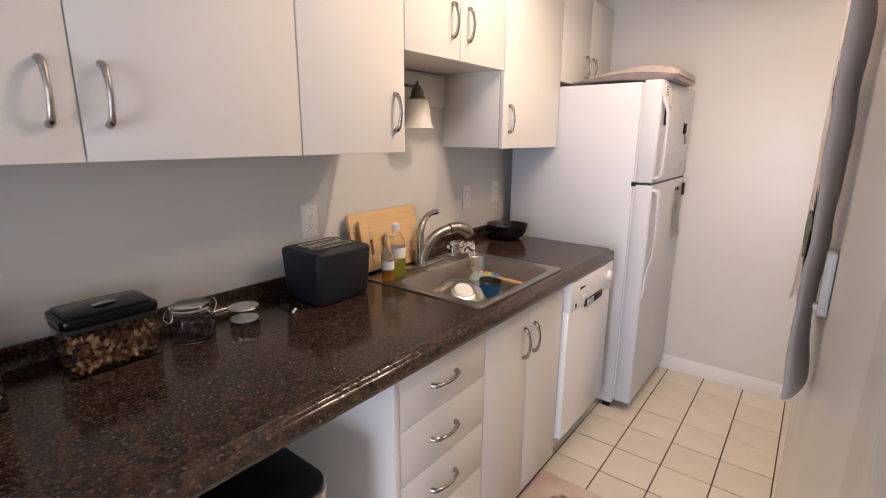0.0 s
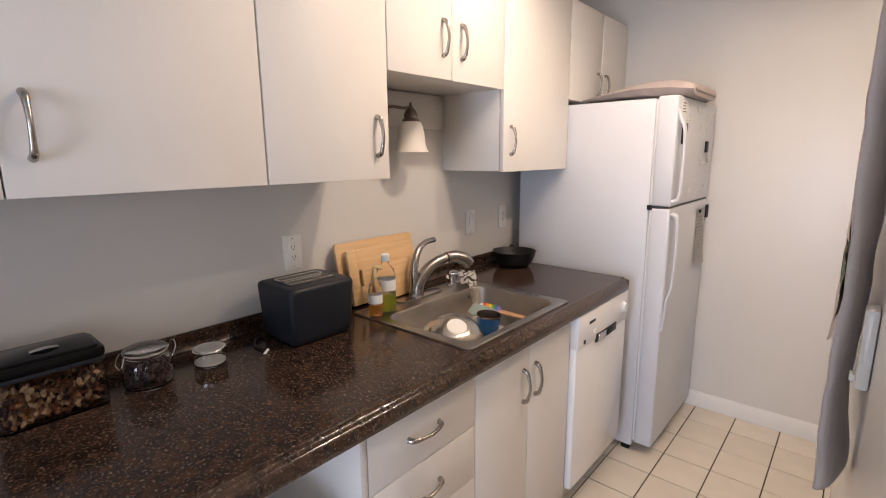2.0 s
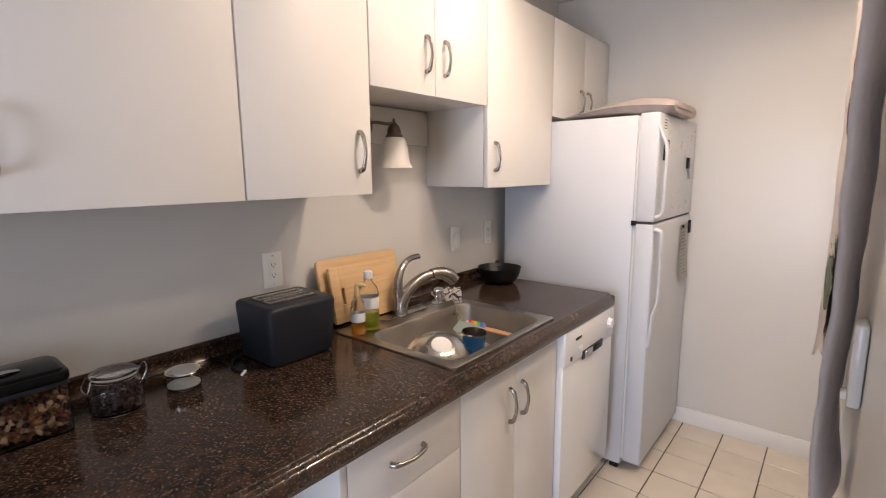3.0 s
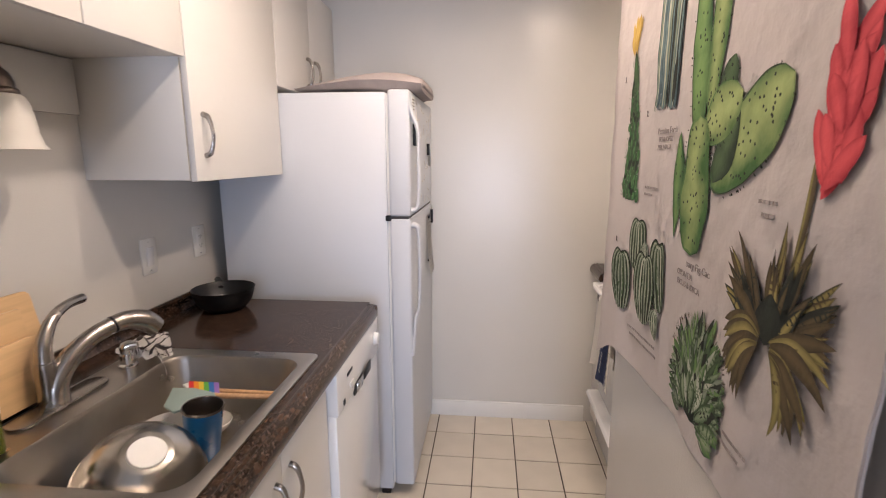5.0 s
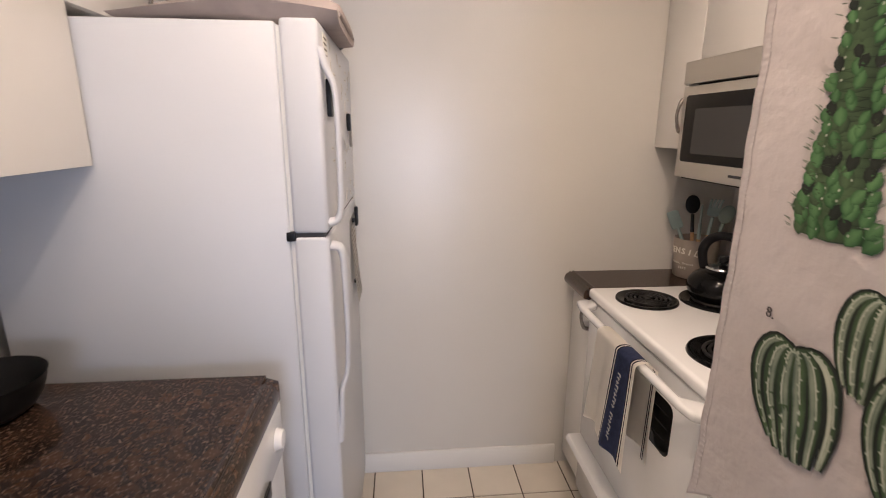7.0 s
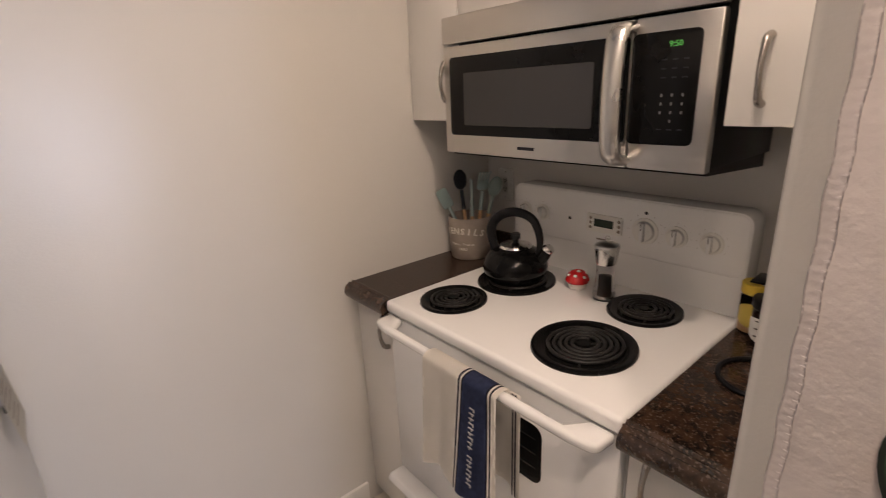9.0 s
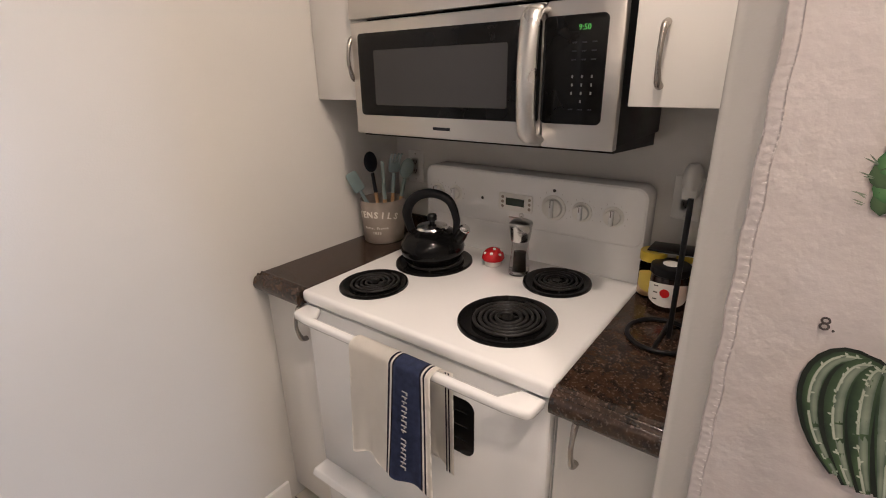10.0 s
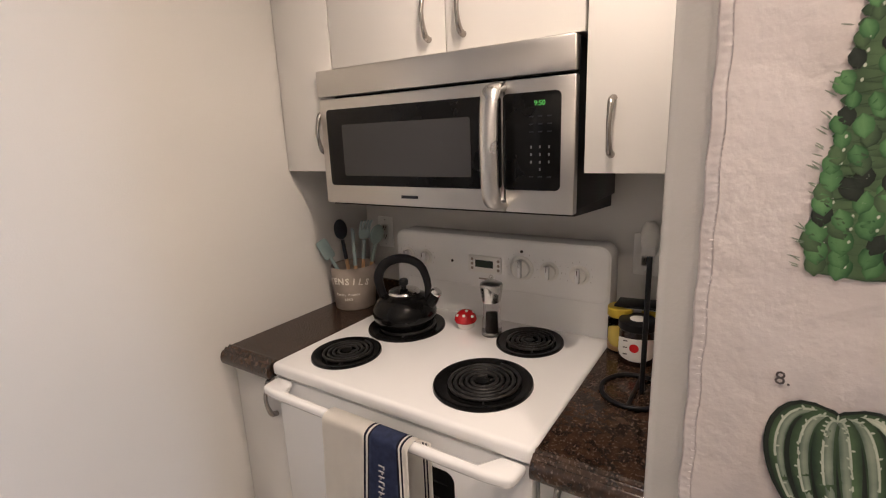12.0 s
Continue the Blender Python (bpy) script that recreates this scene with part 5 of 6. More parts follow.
for yy, zz, w, h, lab in ((2.648, 1.560, 0.028, 0.046, "black square magnet on the freezer door"), (3.065, 1.505, 0.018, 0.028, "black clip magnet on the freezer door"), (3.195, 1.165, 0.014, 0.035, "black clip magnet on the fridge door")):
    mg = thing("fridge_magnet", (xf_, yy, zz), lab, "magnet", "black magnets on the fridge")
    part("magnet_body", box(xf_ - 0.002, xf_ + 0.010, yy - w, yy + w, zz - h, zz + h, 0.003), M_BLKPL, mg)
mg = thing("fridge_magnet", (xf_, 3.08, 1.455), "silver pen clip magnet on the freezer door", "magnet", "black magnets on the fridge")
part("magnet_body", tube([(xf_ + 0.005, 3.075, 1.475), (xf_ + 0.008, 3.085, 1.425)], 0.006, 8, 1), M_STEEL, mg)
pp = thing("paper_list", (xf_, 3.06, 1.04), "white paper list pinned to the fridge door", "paper")
sheet_ob = part("paper", sheet(lambda u, v: Vector((xf_ + 0.002 + 0.018 * (1 - v) ** 2, 3.00 + 0.15 * u, 0.89 + 0.30 * v)), 4, 12, 0.0005), M_PAPER, pp, smooth=60)
for k in range(14):
    zz = 1.165 - 0.018 * k
    v = (zz - 0.89) / 0.30
    part("print_bar", box(xf_ + 0.0035 + 0.018 * (1 - v) ** 2, xf_ + 0.0042 + 0.018 * (1 - v) ** 2, 3.015, 3.015 + random.uniform(0.06, 0.12), zz - 0.0010, zz + 0.0010), M_INKL, pp)
for zz in (1.178, 0.96):
    part("pin", box(xf_ + 0.003, xf_ + 0.012, 3.035, 3.05, zz - 0.007, zz + 0.007, 0.002), M_BLKPL, pp)
pt = thing("product_sticker", (xf_, 2.60, 1.66), "small printed white sticker at the freezer door's corner", "sticker")
part("sticker", box(xf_ - 0.001, xf_ + 0.0012, 2.60, 2.66, 1.60, 1.70), M_PAPER, pt)
for k in range(4):
    part("print_bar", box(xf_ + 0.001, xf_ + 0.0016, 2.606, 2.65, 1.688 - 0.012 * k, 1.692 - 0.012 * k), M_INK, pt)

# ---- on the stove and its counters ----
SET["m"] = NOOK
kt = thing("kettle", (0.662, 2.853, TOP + 0.018), "glossy black enamel whistling kettle on a burner", "kettle")
kc = (0.662, 2.853, TOP + 0.0160)
part("kettle_body", lathe([(0, 0), (0.078, 0.0), (0.082, 0.004), (0.088, 0.012), (0.096, 0.03), (0.098, 0.045), (0.094, 0.062), (0.082, 0.082), (0.063, 0.096), (0.05, 0.101), (0.048, 0.104), (0, 0.104)], kc, 56), M_BLACK, kt, smooth=50)
part("lid", lathe([(0.047, 0.103), (0.05, 0.106), (0.046, 0.112), (0.02, 0.119), (0.0, 0.12)], kc, 40), M_CHROME, kt, "chrome lid")
part("lid_knob", lathe([(0.008, 0.117), (0.008, 0.125), (0.014, 0.131), (0.0145, 0.144), (0.011, 0.149), (0, 0.150)], kc, 20), M_BLKPL, kt, "black lid knob")
kd = Vector((0.30, -0.95, 0)).normalized()
K = Vector(kc)
part("kettle_handle", tube([K - kd * 0.068 + Vector((0, 0, 0.085)), K - kd * 0.082 + Vector((0, 0, 0.15)), K - kd * 0.055 + Vector((0, 0, 0.197)), K + Vector((0, 0, 0.215)), K + kd * 0.055 + Vector((0, 0, 0.195)), K + kd * 0.078 + Vector((0, 0, 0.135)), K + kd * 0.072 + Vector((0, 0, 0.085))], [0.012, 0.015, 0.0155, 0.014, 0.013, 0.011, 0.009], 14, 6), M_BLKPL, kt, "arched black handle", 60)
part("spout", tube([K + kd * 0.072 + Vector((0, 0, 0.06)), K + kd * 0.090 + Vector((0, 0, 0.085)), K + kd * 0.100 + Vector((0, 0, 0.102))], [0.022, 0.019, 0.016], 16, 4), M_BLACK, kt, "short spout", 60)
part("whistle", lathe([(0.0, 0.012), (0.014, 0.010), (0.018, 0.004), (0.018, -0.002), (0, -0.002)], tuple(K + kd * 0.103 + Vector((0, 0, 0.107))), 24, m=Matrix.Rotation(radians(38), 4, Vector((-kd.y, kd.x, 0)))), M_CHROME, kt, "chrome whistle cap")

ms = thing("mushroom_timer", (0.745, 2.685, TOP + 0.003), "small red mushroom kitchen timer with white dots", "kitchen timer")
mc = (0.745, 2.685, TOP + 0.003)
part("stem", lathe([(0, 0), (0.023, 0), (0.026, 0.004), (0.025, 0.022), (0, 0.022)], mc, 28), M_CERAM, ms, "white stem")
part("cap", lathe([(0.0, 0.02), (0.032, 0.02), (0.0345, 0.026), (0.031, 0.041), (0.02, 0.053), (0.008, 0.058), (0, 0.0585)], mc, 36), M_RED, ms, "red cap")
for az, el in ((200, 40), (255, 30), (150, 35), (230, 72), (300, 45), (100, 45), (30, 40)):
    d = Vector((math.cos(radians(az)) * math.cos(radians(el)), math.sin(radians(az)) * math.cos(radians(el)), math.sin(radians(el))))
    part("dot", blob(Vector(mc) + Vector((0, 0, 0.026)) + Vector((d.x * 0.033, d.y * 0.033, d.z * 0.032)), (0.0052, 0.0052, 0.0045), sub=2), M_CERAM, ms)

pm = thing("pepper_mill", (0.735, 2.588, TOP + 0.003), "clear pepper mill with brushed steel top", "pepper mill")
pc = (0.735, 2.588, TOP + 0.003)
part("glass_body", lathe([(0, 0), (0.03, 0), (0.031, 0.004), (0.029, 0.03), (0.024, 0.07), (0.024, 0.11), (0, 0.11)], pc, 32), M_CPLAST, pm)
part("peppercorns", lathe([(0, 0.012), (0.016, 0.012), (0.014, 0.07), (0, 0.075)], pc, 16), M_SAUCE, pm, "peppercorns inside")
part("grinder_base", lathe([(0, 0.004), (0.026, 0.004), (0.026, 0.012), (0, 0.012)], pc, 24), M_STEEL, pm)
part("top", lathe([(0.026, 0.105), (0.028, 0.11), (0.033, 0.15), (0.034, 0.155), (0.032, 0.162), (0.015, 0.170), (0.004, 0.172), (0.004, 0.178), (0, 0.178)], pc, 36), M_STEEL, pm, "brushed steel cap", 50)
part("ring", tube([(pc[0], pc[1] + 0.006 * math.cos(a), TOP + 0.183 + 0.006 * math.sin(a)) for a in [2 * math.pi * q / 16 for q in range(17)]], 0.0018, 8, 1), M_STEEL, pm)

cr = thing("utensil_crock", (0.752, 3.156, TOP), "grey stoneware crock lettered in cream, full of utensils", "utensil crock")
cc = (0.752, 3.156, TOP)
part("crock", lathe([(0, 0.0), (0.066, 0.0), (0.07, 0.004), (0.0745, 0.08), (0.077, 0.152), (0.076, 0.156), (0.073, 0.154), (0.0705, 0.08), (0.066, 0.01), (0, 0.008)], cc, 52), M_STONEW, cr, smooth=50)


def around(body, size, z, a0, r, name, arch=0.0, squeeze=1.0):
    """Letters set one by one round the crock, centred on angle a0 (degrees)."""
    n = len(body)
    for i, ch in enumerate(body):
        if ch == " ":
            continue
        k = i - (n - 1) / 2
        a = radians(a0 + k * size * 0.72 * squeeze / r * 57.3)
        m = Matrix.Rotation(a + radians(90), 4, "Z") @ Matrix.Rotation(radians(90), 4, "X") @ Matrix.Rotation(radians(-k * arch * 90), 4, "Z")
        letters(ch, size, (cc[0] + r * math.cos(a), cc[1] + r * math.sin(a), cc[2] + z - arch * k * k * 0.35 * size), m, M_CREAM, cr, name, 0.0006, "", 0.022)


around("UTENSILS", 0.032, 0.110, 199, 0.0768, "lettering", 0.07)
around("Paris, France", 0.0115, 0.062, 205, 0.0752, "lettering", 0.0, 0.8)
around("1853", 0.0125, 0.043, 207, 0.0735, "lettering", 0.0, 0.9)


def utensil(base, tip, head, label, head_mat):
    u = thing("cooking_utensil", base, label, "cooking utensil", "utensils in the crock")
    b, t = Vector(base), Vector(tip)
    d = (t - b).normalized()
    part("handle", tube([b, b + (t - b) * 0.62], [0.0055, 0.0065], 10, 3), M_WOOD2, u, "wooden handle", 60)
    m = Matrix.Translation(t) @ d.to_track_quat("Z", "X").to_matrix().to_4x4() @ Matrix.Rotation(radians(head[1]), 4, "Z")
    part("shaft", tube([b + (t - b) * 0.6, b + (t - b) * 0.86], [0.0068, 0.006], 10, 3), head_mat, u, "", 60)
    if head[0] == "spoon":
        bm = blob((0, 0, 0), (0.026, 0.007, 0.037), sub=3, m=Matrix.Identity(4))
    elif head[0] == "flat":
        bm = prism(rounded(-0.022, 0.022, -0.035, 0.04, 0.01), "y", -0.003, 0.003, 0.002)
    else:
        bm = prism(rounded(-0.021, 0.021, -0.035, 0.0, 0.012), "y", -0.003, 0.003, 0.002)
        for q in range(4):
            x = -0.0165 + 0.011 * q
            tube([(x, 0, -0.005), (x, 0.004, 0.018), (x * 1.1, 0.016, 0.034)], [0.0045, 0.004, 0.0035], 8, 3, bm=bm)
    part("head", xform(bm, m), head_mat, u, "", 60)


utensil((0.745, 3.155, TOP + 0.012), (0.735, 3.185, TOP + 0.285), ("spoon", 60), "dark grey cooking spoon with wooden handle", M_DGREY)
utensil((0.765, 3.14, TOP + 0.012), (0.770, 3.105, TOP + 0.285), ("fork", 60), "pale teal pasta server with wooden handle", M_TEAL)
utensil((0.745, 3.135, TOP + 0.012), (0.742, 3.135, TOP + 0.250), ("flat", 55), "pale teal silicone turner with wooden handle", M_TEAL)
utensil((0.760, 3.16, TOP + 0.012), (0.700, 3.228, TOP + 0.212), ("flat", 40), "pale teal silicone spatula with wooden handle", M_TEAL)
utensil((0.770, 3.13, TOP + 0.012), (0.800, 3.078, TOP + 0.262), ("spoon", 40), "sage silicone spoon with wooden handle", M_SAGE)

ph = thing("paper_towel_holder", (0.60, 2.145, TOP), "black wire paper towel holder, empty", "towel holder")
part("base_ring", tube([(0.60 + 0.072 * math.cos(a), 2.150 + 0.072 * math.sin(a), TOP + 0.006) for a in [2 * math.pi * q / 40 for q in range(41)]], 0.0055, 10, 1), M_BLKPL, ph, "", 60)
part("cross_bar", tube([(0.528, 2.150, TOP + 0.005), (0.672, 2.150, TOP + 0.005)], 0.005, 8, 1), M_BLKPL, ph)
part("post", tube([(0.60, 2.135, TOP + 0.005), (0.601, 2.135, TOP + 0.30), (0.603, 2.137, TOP + 0.315)], 0.0058, 10, 3), M_BLKPL, ph, "", 60)


def spice(x, y, h, r, label, lidm, lab, labm, glass=True):
    j = thing("spice_jar", (x, y, TOP), label, "spice jar", "jars beside the stove")
    part("jar", lathe([(0, 0), (r * 0.94, 0), (r, 0.005), (r, h * 0.72), (r * 0.9, h * 0.78), (r * 0.9, h * 0.82), (0, h * 0.82)], (x, y, TOP), 36), M_GLASS if glass else M_SAUCE, j)
    if glass:
        part("contents", lathe([(0, 0.006), (r * 0.88, 0.006), (r * 0.9, h * 0.2), (0, h * 0.22)], (x, y, TOP), 30), M_WOOD2, j, "ground spice inside")
    part("lid", lathe([(r * 1.02, h * 0.80), (r * 1.06, h * 0.82), (r * 1.06, h * 0.98), (r * 0.98, h), (0, h)], (x, y, TOP), 36), lidm, j)
    bm = bmesh.new()
    cols = [[bm.verts.new((x + r * 1.012 * math.cos(a), y + r * 1.012 * math.sin(a), TOP + h * (0.40 + (0.24 if glass else 0.27) * v_ * math.sin(math.pi * (0.1 + 0.8 * i / 16)) ** 0.5)))
             for v_ in (-1, 0, 1)] for i in range(17) for a in [math.pi + 0.2 + (i / 8 - 1) * (1.15 if glass else 1.5)]]
    for a_, b_ in zip(cols, cols[1:]):
        for q in (0, 1):
            bm.faces.new((a_[q], b_[q], b_[q + 1], a_[q + 1]))
    part("label", bm, labm, j)
    return j


spice(0.803, 2.236, 0.128, 0.031, "clear spice jar with yellow lid and mustard label", M_YEL, "band", M_MUST)
spice(0.850, 2.158, 0.128, 0.031, "clear spice jar with yellow lid beside the stove", M_YEL, "band", M_MUST)
j = spice(0.762, 2.182, 0.115, 0.044, "dark sauce jar with black lid and white label", M_BLKPL, "band", M_PAPER, False)
d2 = Vector((-0.93, -0.05, 0)).normalized()
part("label_dot", lathe([(0, 0.0008), (0.0115, 0.0008), (0.0115, 0)], tuple(Vector((0.762, 2.182, TOP + 0.052)) + d2 * 0.0447), 24, m=Matrix.Rotation(radians(-90), 4, "Y")), M_RED, j, "red dot on the label")
part("lid_label", lathe([(0, 0.1162), (0.02, 0.1162), (0.02, 0.115)], (0.762, 2.182, TOP), 24), M_PAPER, j, "round white lid label")
for q in range(3):
    part("print_bar", box(0.762 - 0.0454, 0.762 - 0.0448, 2.196, 2.206, TOP + 0.068 - 0.018 * q, TOP + 0.071 - 0.018 * q), M_INK, j)
cn = thing("seasoning_carton", (0.71, 2.095, TOP), "orange seasoning carton with white top", "carton")
part("carton", box(0.69, 0.745, 2.068, 2.118, TOP, TOP + 0.10, 0.002), M_ORANGE, cn)
part("carton_top", prism([(0.688, TOP + 0.10), (0.747, TOP + 0.10), (0.7175, TOP + 0.142)], "y", 2.068, 2.118, 0.001), M_PAPER, cn)
pk = thing("seasoning_packet", (0.825, 2.20, TOP + 0.129), "flat dark seasoning packet lying on the jar lids", "packet")
part("packet", xform(box(-0.035, 0.035, -0.055, 0.055, 0, 0.006, 0.002), Matrix.Translation((0.826, 2.196, TOP + 0.1290)) @ Matrix.Rotation(radians(-3), 4, "X")), M_BLKPL, pk)
part("packet_flap", xform(box(-0.036, 0.036, -0.075, 0.055, -0.0005, 0.001), Matrix.Translation((0.826, 2.196, TOP + 0.1285)) @ Matrix.Rotation(radians(-3), 4, "X")), M_PAPER, pk)

# dish towel over the oven handle
tw = thing("dish_towel", (0.25, 2.63, 0.87), "cream dish towel with navy stripe over the oven handle", "dish towel")


def towel_x(y, z):
    """Front layer: hangs clear of the door, with soft folds that deepen downwards."""
    return 0.2405 - 0.018 * (0.885 - z) / 0.3 + (0.007 * math.sin(38 * y) + 0.003 * math.sin(90 * y + 6 * z)) * (0.885 - z) / 0.3


def low(y):
    return 0.575 + 0.008 * math.sin(40 * y) - 0.022 * max(0.0, (2.62 - y) / 0.12)


def towel_panel(y0, y1):
    """One woven stripe, from behind the bar, over it and down the front."""
    def at(u, v):
        y = y0 + (y1 - y0) * u
        if v < 0.2:
            a = math.pi * v / 0.2
            return Vector((0.2625 + 0.022 * math.cos(a), y, 0.872 + 0.0125 * math.sin(a)))
        w = (v - 0.2) / 0.8
        z = 0.872 - (0.872 - low(y)) * w
        return Vector((towel_x(y, z), y + 0.010 * w * math.sin(22 * y), z))
    return at


for y0, y1, m_, nm in ((2.758, 2.628, M_TOWEL, "cream_panel"), (2.628, 2.622, M_NAVY2, "stripe"), (2.622, 2.6165, M_TOWEL, "cream_panel"), (2.6165, 2.612, M_NAVY2, "stripe"),
                       (2.612, 2.540, M_NAVY, "navy_band"), (2.540, 2.535, M_NAVY2, "stripe"), (2.535, 2.530, M_TOWEL, "cream_panel"), (2.530, 2.525, M_NAVY2, "stripe"), (2.525, 2.510, M_TOWEL, "cream_panel")):
    part(nm, sheet(towel_panel(y0, y1), max(2, int((y0 - y1) / 0.008)), 40, 0.0022), m_, tw, smooth=60)
# the back layer hangs between bar and door and shows past the front one
part("back_panel", sheet(lambda u, v: Vector((0.286 + 0.010 * math.sin(45 * (2.72 - 0.235 * u)) * v, 2.72 - 0.235 * u - 0.008 * v, 0.873 - (0.255 + 0.02 * u) * v)), 30, 14, 0.0022), M_TOWEL, tw, smooth=60)
for k in range(2):
    part("back_stripe", sheet(lambda u, v, k=k: Vector((0.282 + 0.010 * math.sin(45 * 2.478) * v, 2.5045 - 0.008 * k - 0.004 * u - 0.008 * v, 0.872 - 0.265 * v)), 2, 12, 0.001), M_NAVY2, tw)
# the woven words on the band are shown as plain bars
zz = 0.82
for w in (9, 7):
    for q in range(w):
        xx = min(towel_x(2.569, zz), towel_x(2.584, zz))
        part("woven_bar", box(xx - 0.0032, xx - 0.0012, 2.569, 2.584, zz - 0.0022, zz), M_THREAD, tw)
        part("woven_bar", box(xx - 0.0032, xx - 0.0012, 2.569 + 0.004 * (q % 3), 2.572 + 0.004 * (q % 3), zz - 0.0078, zz - 0.0023), M_THREAD, tw)
        zz -= 0.0125
    zz -= 0.012

SET["m"] = PLAIN

# ---- the hanging cloth ----
CY0, CY1, CZ0, CZ1 = 1.10, 1.984, 1.0, 1.98


def cloth_x(y, z):
    t_ = max(0.0, min(1.0, (y - CY0) / (CY1 - CY0)))
    far = max(0.0, min(1.0, (y - 1.75) / 0.25))
    lowf = max(0.0, min(1.0, (1.35 - z) / 0.4))
    w = 0.003 * math.sin(15 * y + 3.1 * z) + 0.003 * math.sin(31 * y - 9 * z) * lowf
    n = noise.noise(Vector((y * 5, z * 4, 3.1))) * 0.005 + noise.noise(Vector((y * 15, z * 11, 1.7))) * 0.0026
    # fold creases left from packing
    n += 0.0005 * math.exp(-((z - 1.31 - 0.05 * (y - 1.5)) / 0.010) ** 2) - 0.0012 * math.exp(-((y - 1.62 + 0.03 * (z - 1.4)) / 0.011) ** 2)
    n += noise.noise(Vector((y * 30 + z * 9, z * 24, 5.2))) * 0.0013 + noise.noise(Vector((y * 9 - z * 16, z * 7, 8.3))) * 0.0020
    return 0.073 + 0.020 * math.sin(math.pi * t_) - 0.012 * far * lowf - 0.009 * far + w + n


def cloth_bottom(y):
    far = max(0.0, (y - 1.86) / 0.124)
    return CZ0 - 0.052 * far ** 1.6 + 0.004 * math.sin(21 * y)


cl = thing("hanging_cloth", (0.08, 1.55, CZ0), "off-white linen wall cloth printed with green cacti", "wall cloth")


def linen_at(u, v):
    y = CY0 + (CY1 - CY0) * u
    z = cloth_bottom(y) + (CZ1 - cloth_bottom(y)) * v
    return Vector((cloth_x(y, z), y, z))


def near_hem_at(u, v):
    """The near edge curls back towards the wall."""
    z = cloth_bottom(CY0) + (CZ1 - cloth_bottom(CY0)) * v
    sway = 0.004 * math.sin(9 * z) + 0.002 * math.sin(31 * z + 1)
    return Vector((cloth_x(CY0, z) - 0.001 + (0.033 + sway) * u, CY0 + 0.002 + 0.10 * u * u - 0.006 * math.sin(math.pi * u), z))


part("linen", sheet(linen_at, 160, 240, 0.0012), M_CLOTH, cl, smooth=60)
part("near_hem", sheet(near_hem_at, 8, 160, 0.0016), M_CLOTH, cl, "near edge curling back to the wall", 80)


def hem_at(u, v):
    """The turned and stitched far edge, a little thicker and puckered."""
    y = CY1 - 0.012 + 0.0125 * u
    z = cloth_bottom(y) + (CZ1 - cloth_bottom(y)) * v
    return Vector((cloth_x(y, z) - 0.0010 - 0.0003 * math.sin(700 * z) * math.sin(math.pi * u), y + 0.0008 * math.sin(95 * z), z))


part("hem", sheet(hem_at, 6, 420, 0.0016), M_CLOTH, cl, "turned puckered hem", 80)
bm = bmesh.new()
for k in range(118):
    q = hem_at(0.12, (k + 0.5) / 118)
    box(q.x - 0.0004, q.x + 0.0004, q.y - 0.0006, q.y + 0.0032, q.z - 0.0008, q.z + 0.0008, bm=bm)
part("stitching", bm, M_CLOTH, cl, "ladder of hem stitches")["kind"] = "stuff"
for yy in (1.13, 1.55, 1.965):
    part("hook", tube([(0.115, yy, CZ1 - 0.01), (cloth_x(yy, CZ1 - 0.01) - 0.006, yy, CZ1 - 0.01)], 0.004, 8, 1), M_STEEL, cl)


def settle(y, z, lift):
    """A place of the flat print moved onto the bowed cloth."""
    k = 1 + ((cloth_x(y, z) + 0.275) / 0.345 - 1) * max(0.0, min(1.0, (1.65 - y) / 0.1))
    y2, z2 = 0.843 + (y - 0.843) * k, 1.473 + (z - 1.473) * k
    return Vector((cloth_x(y2, z2) - lift, y2, z2))


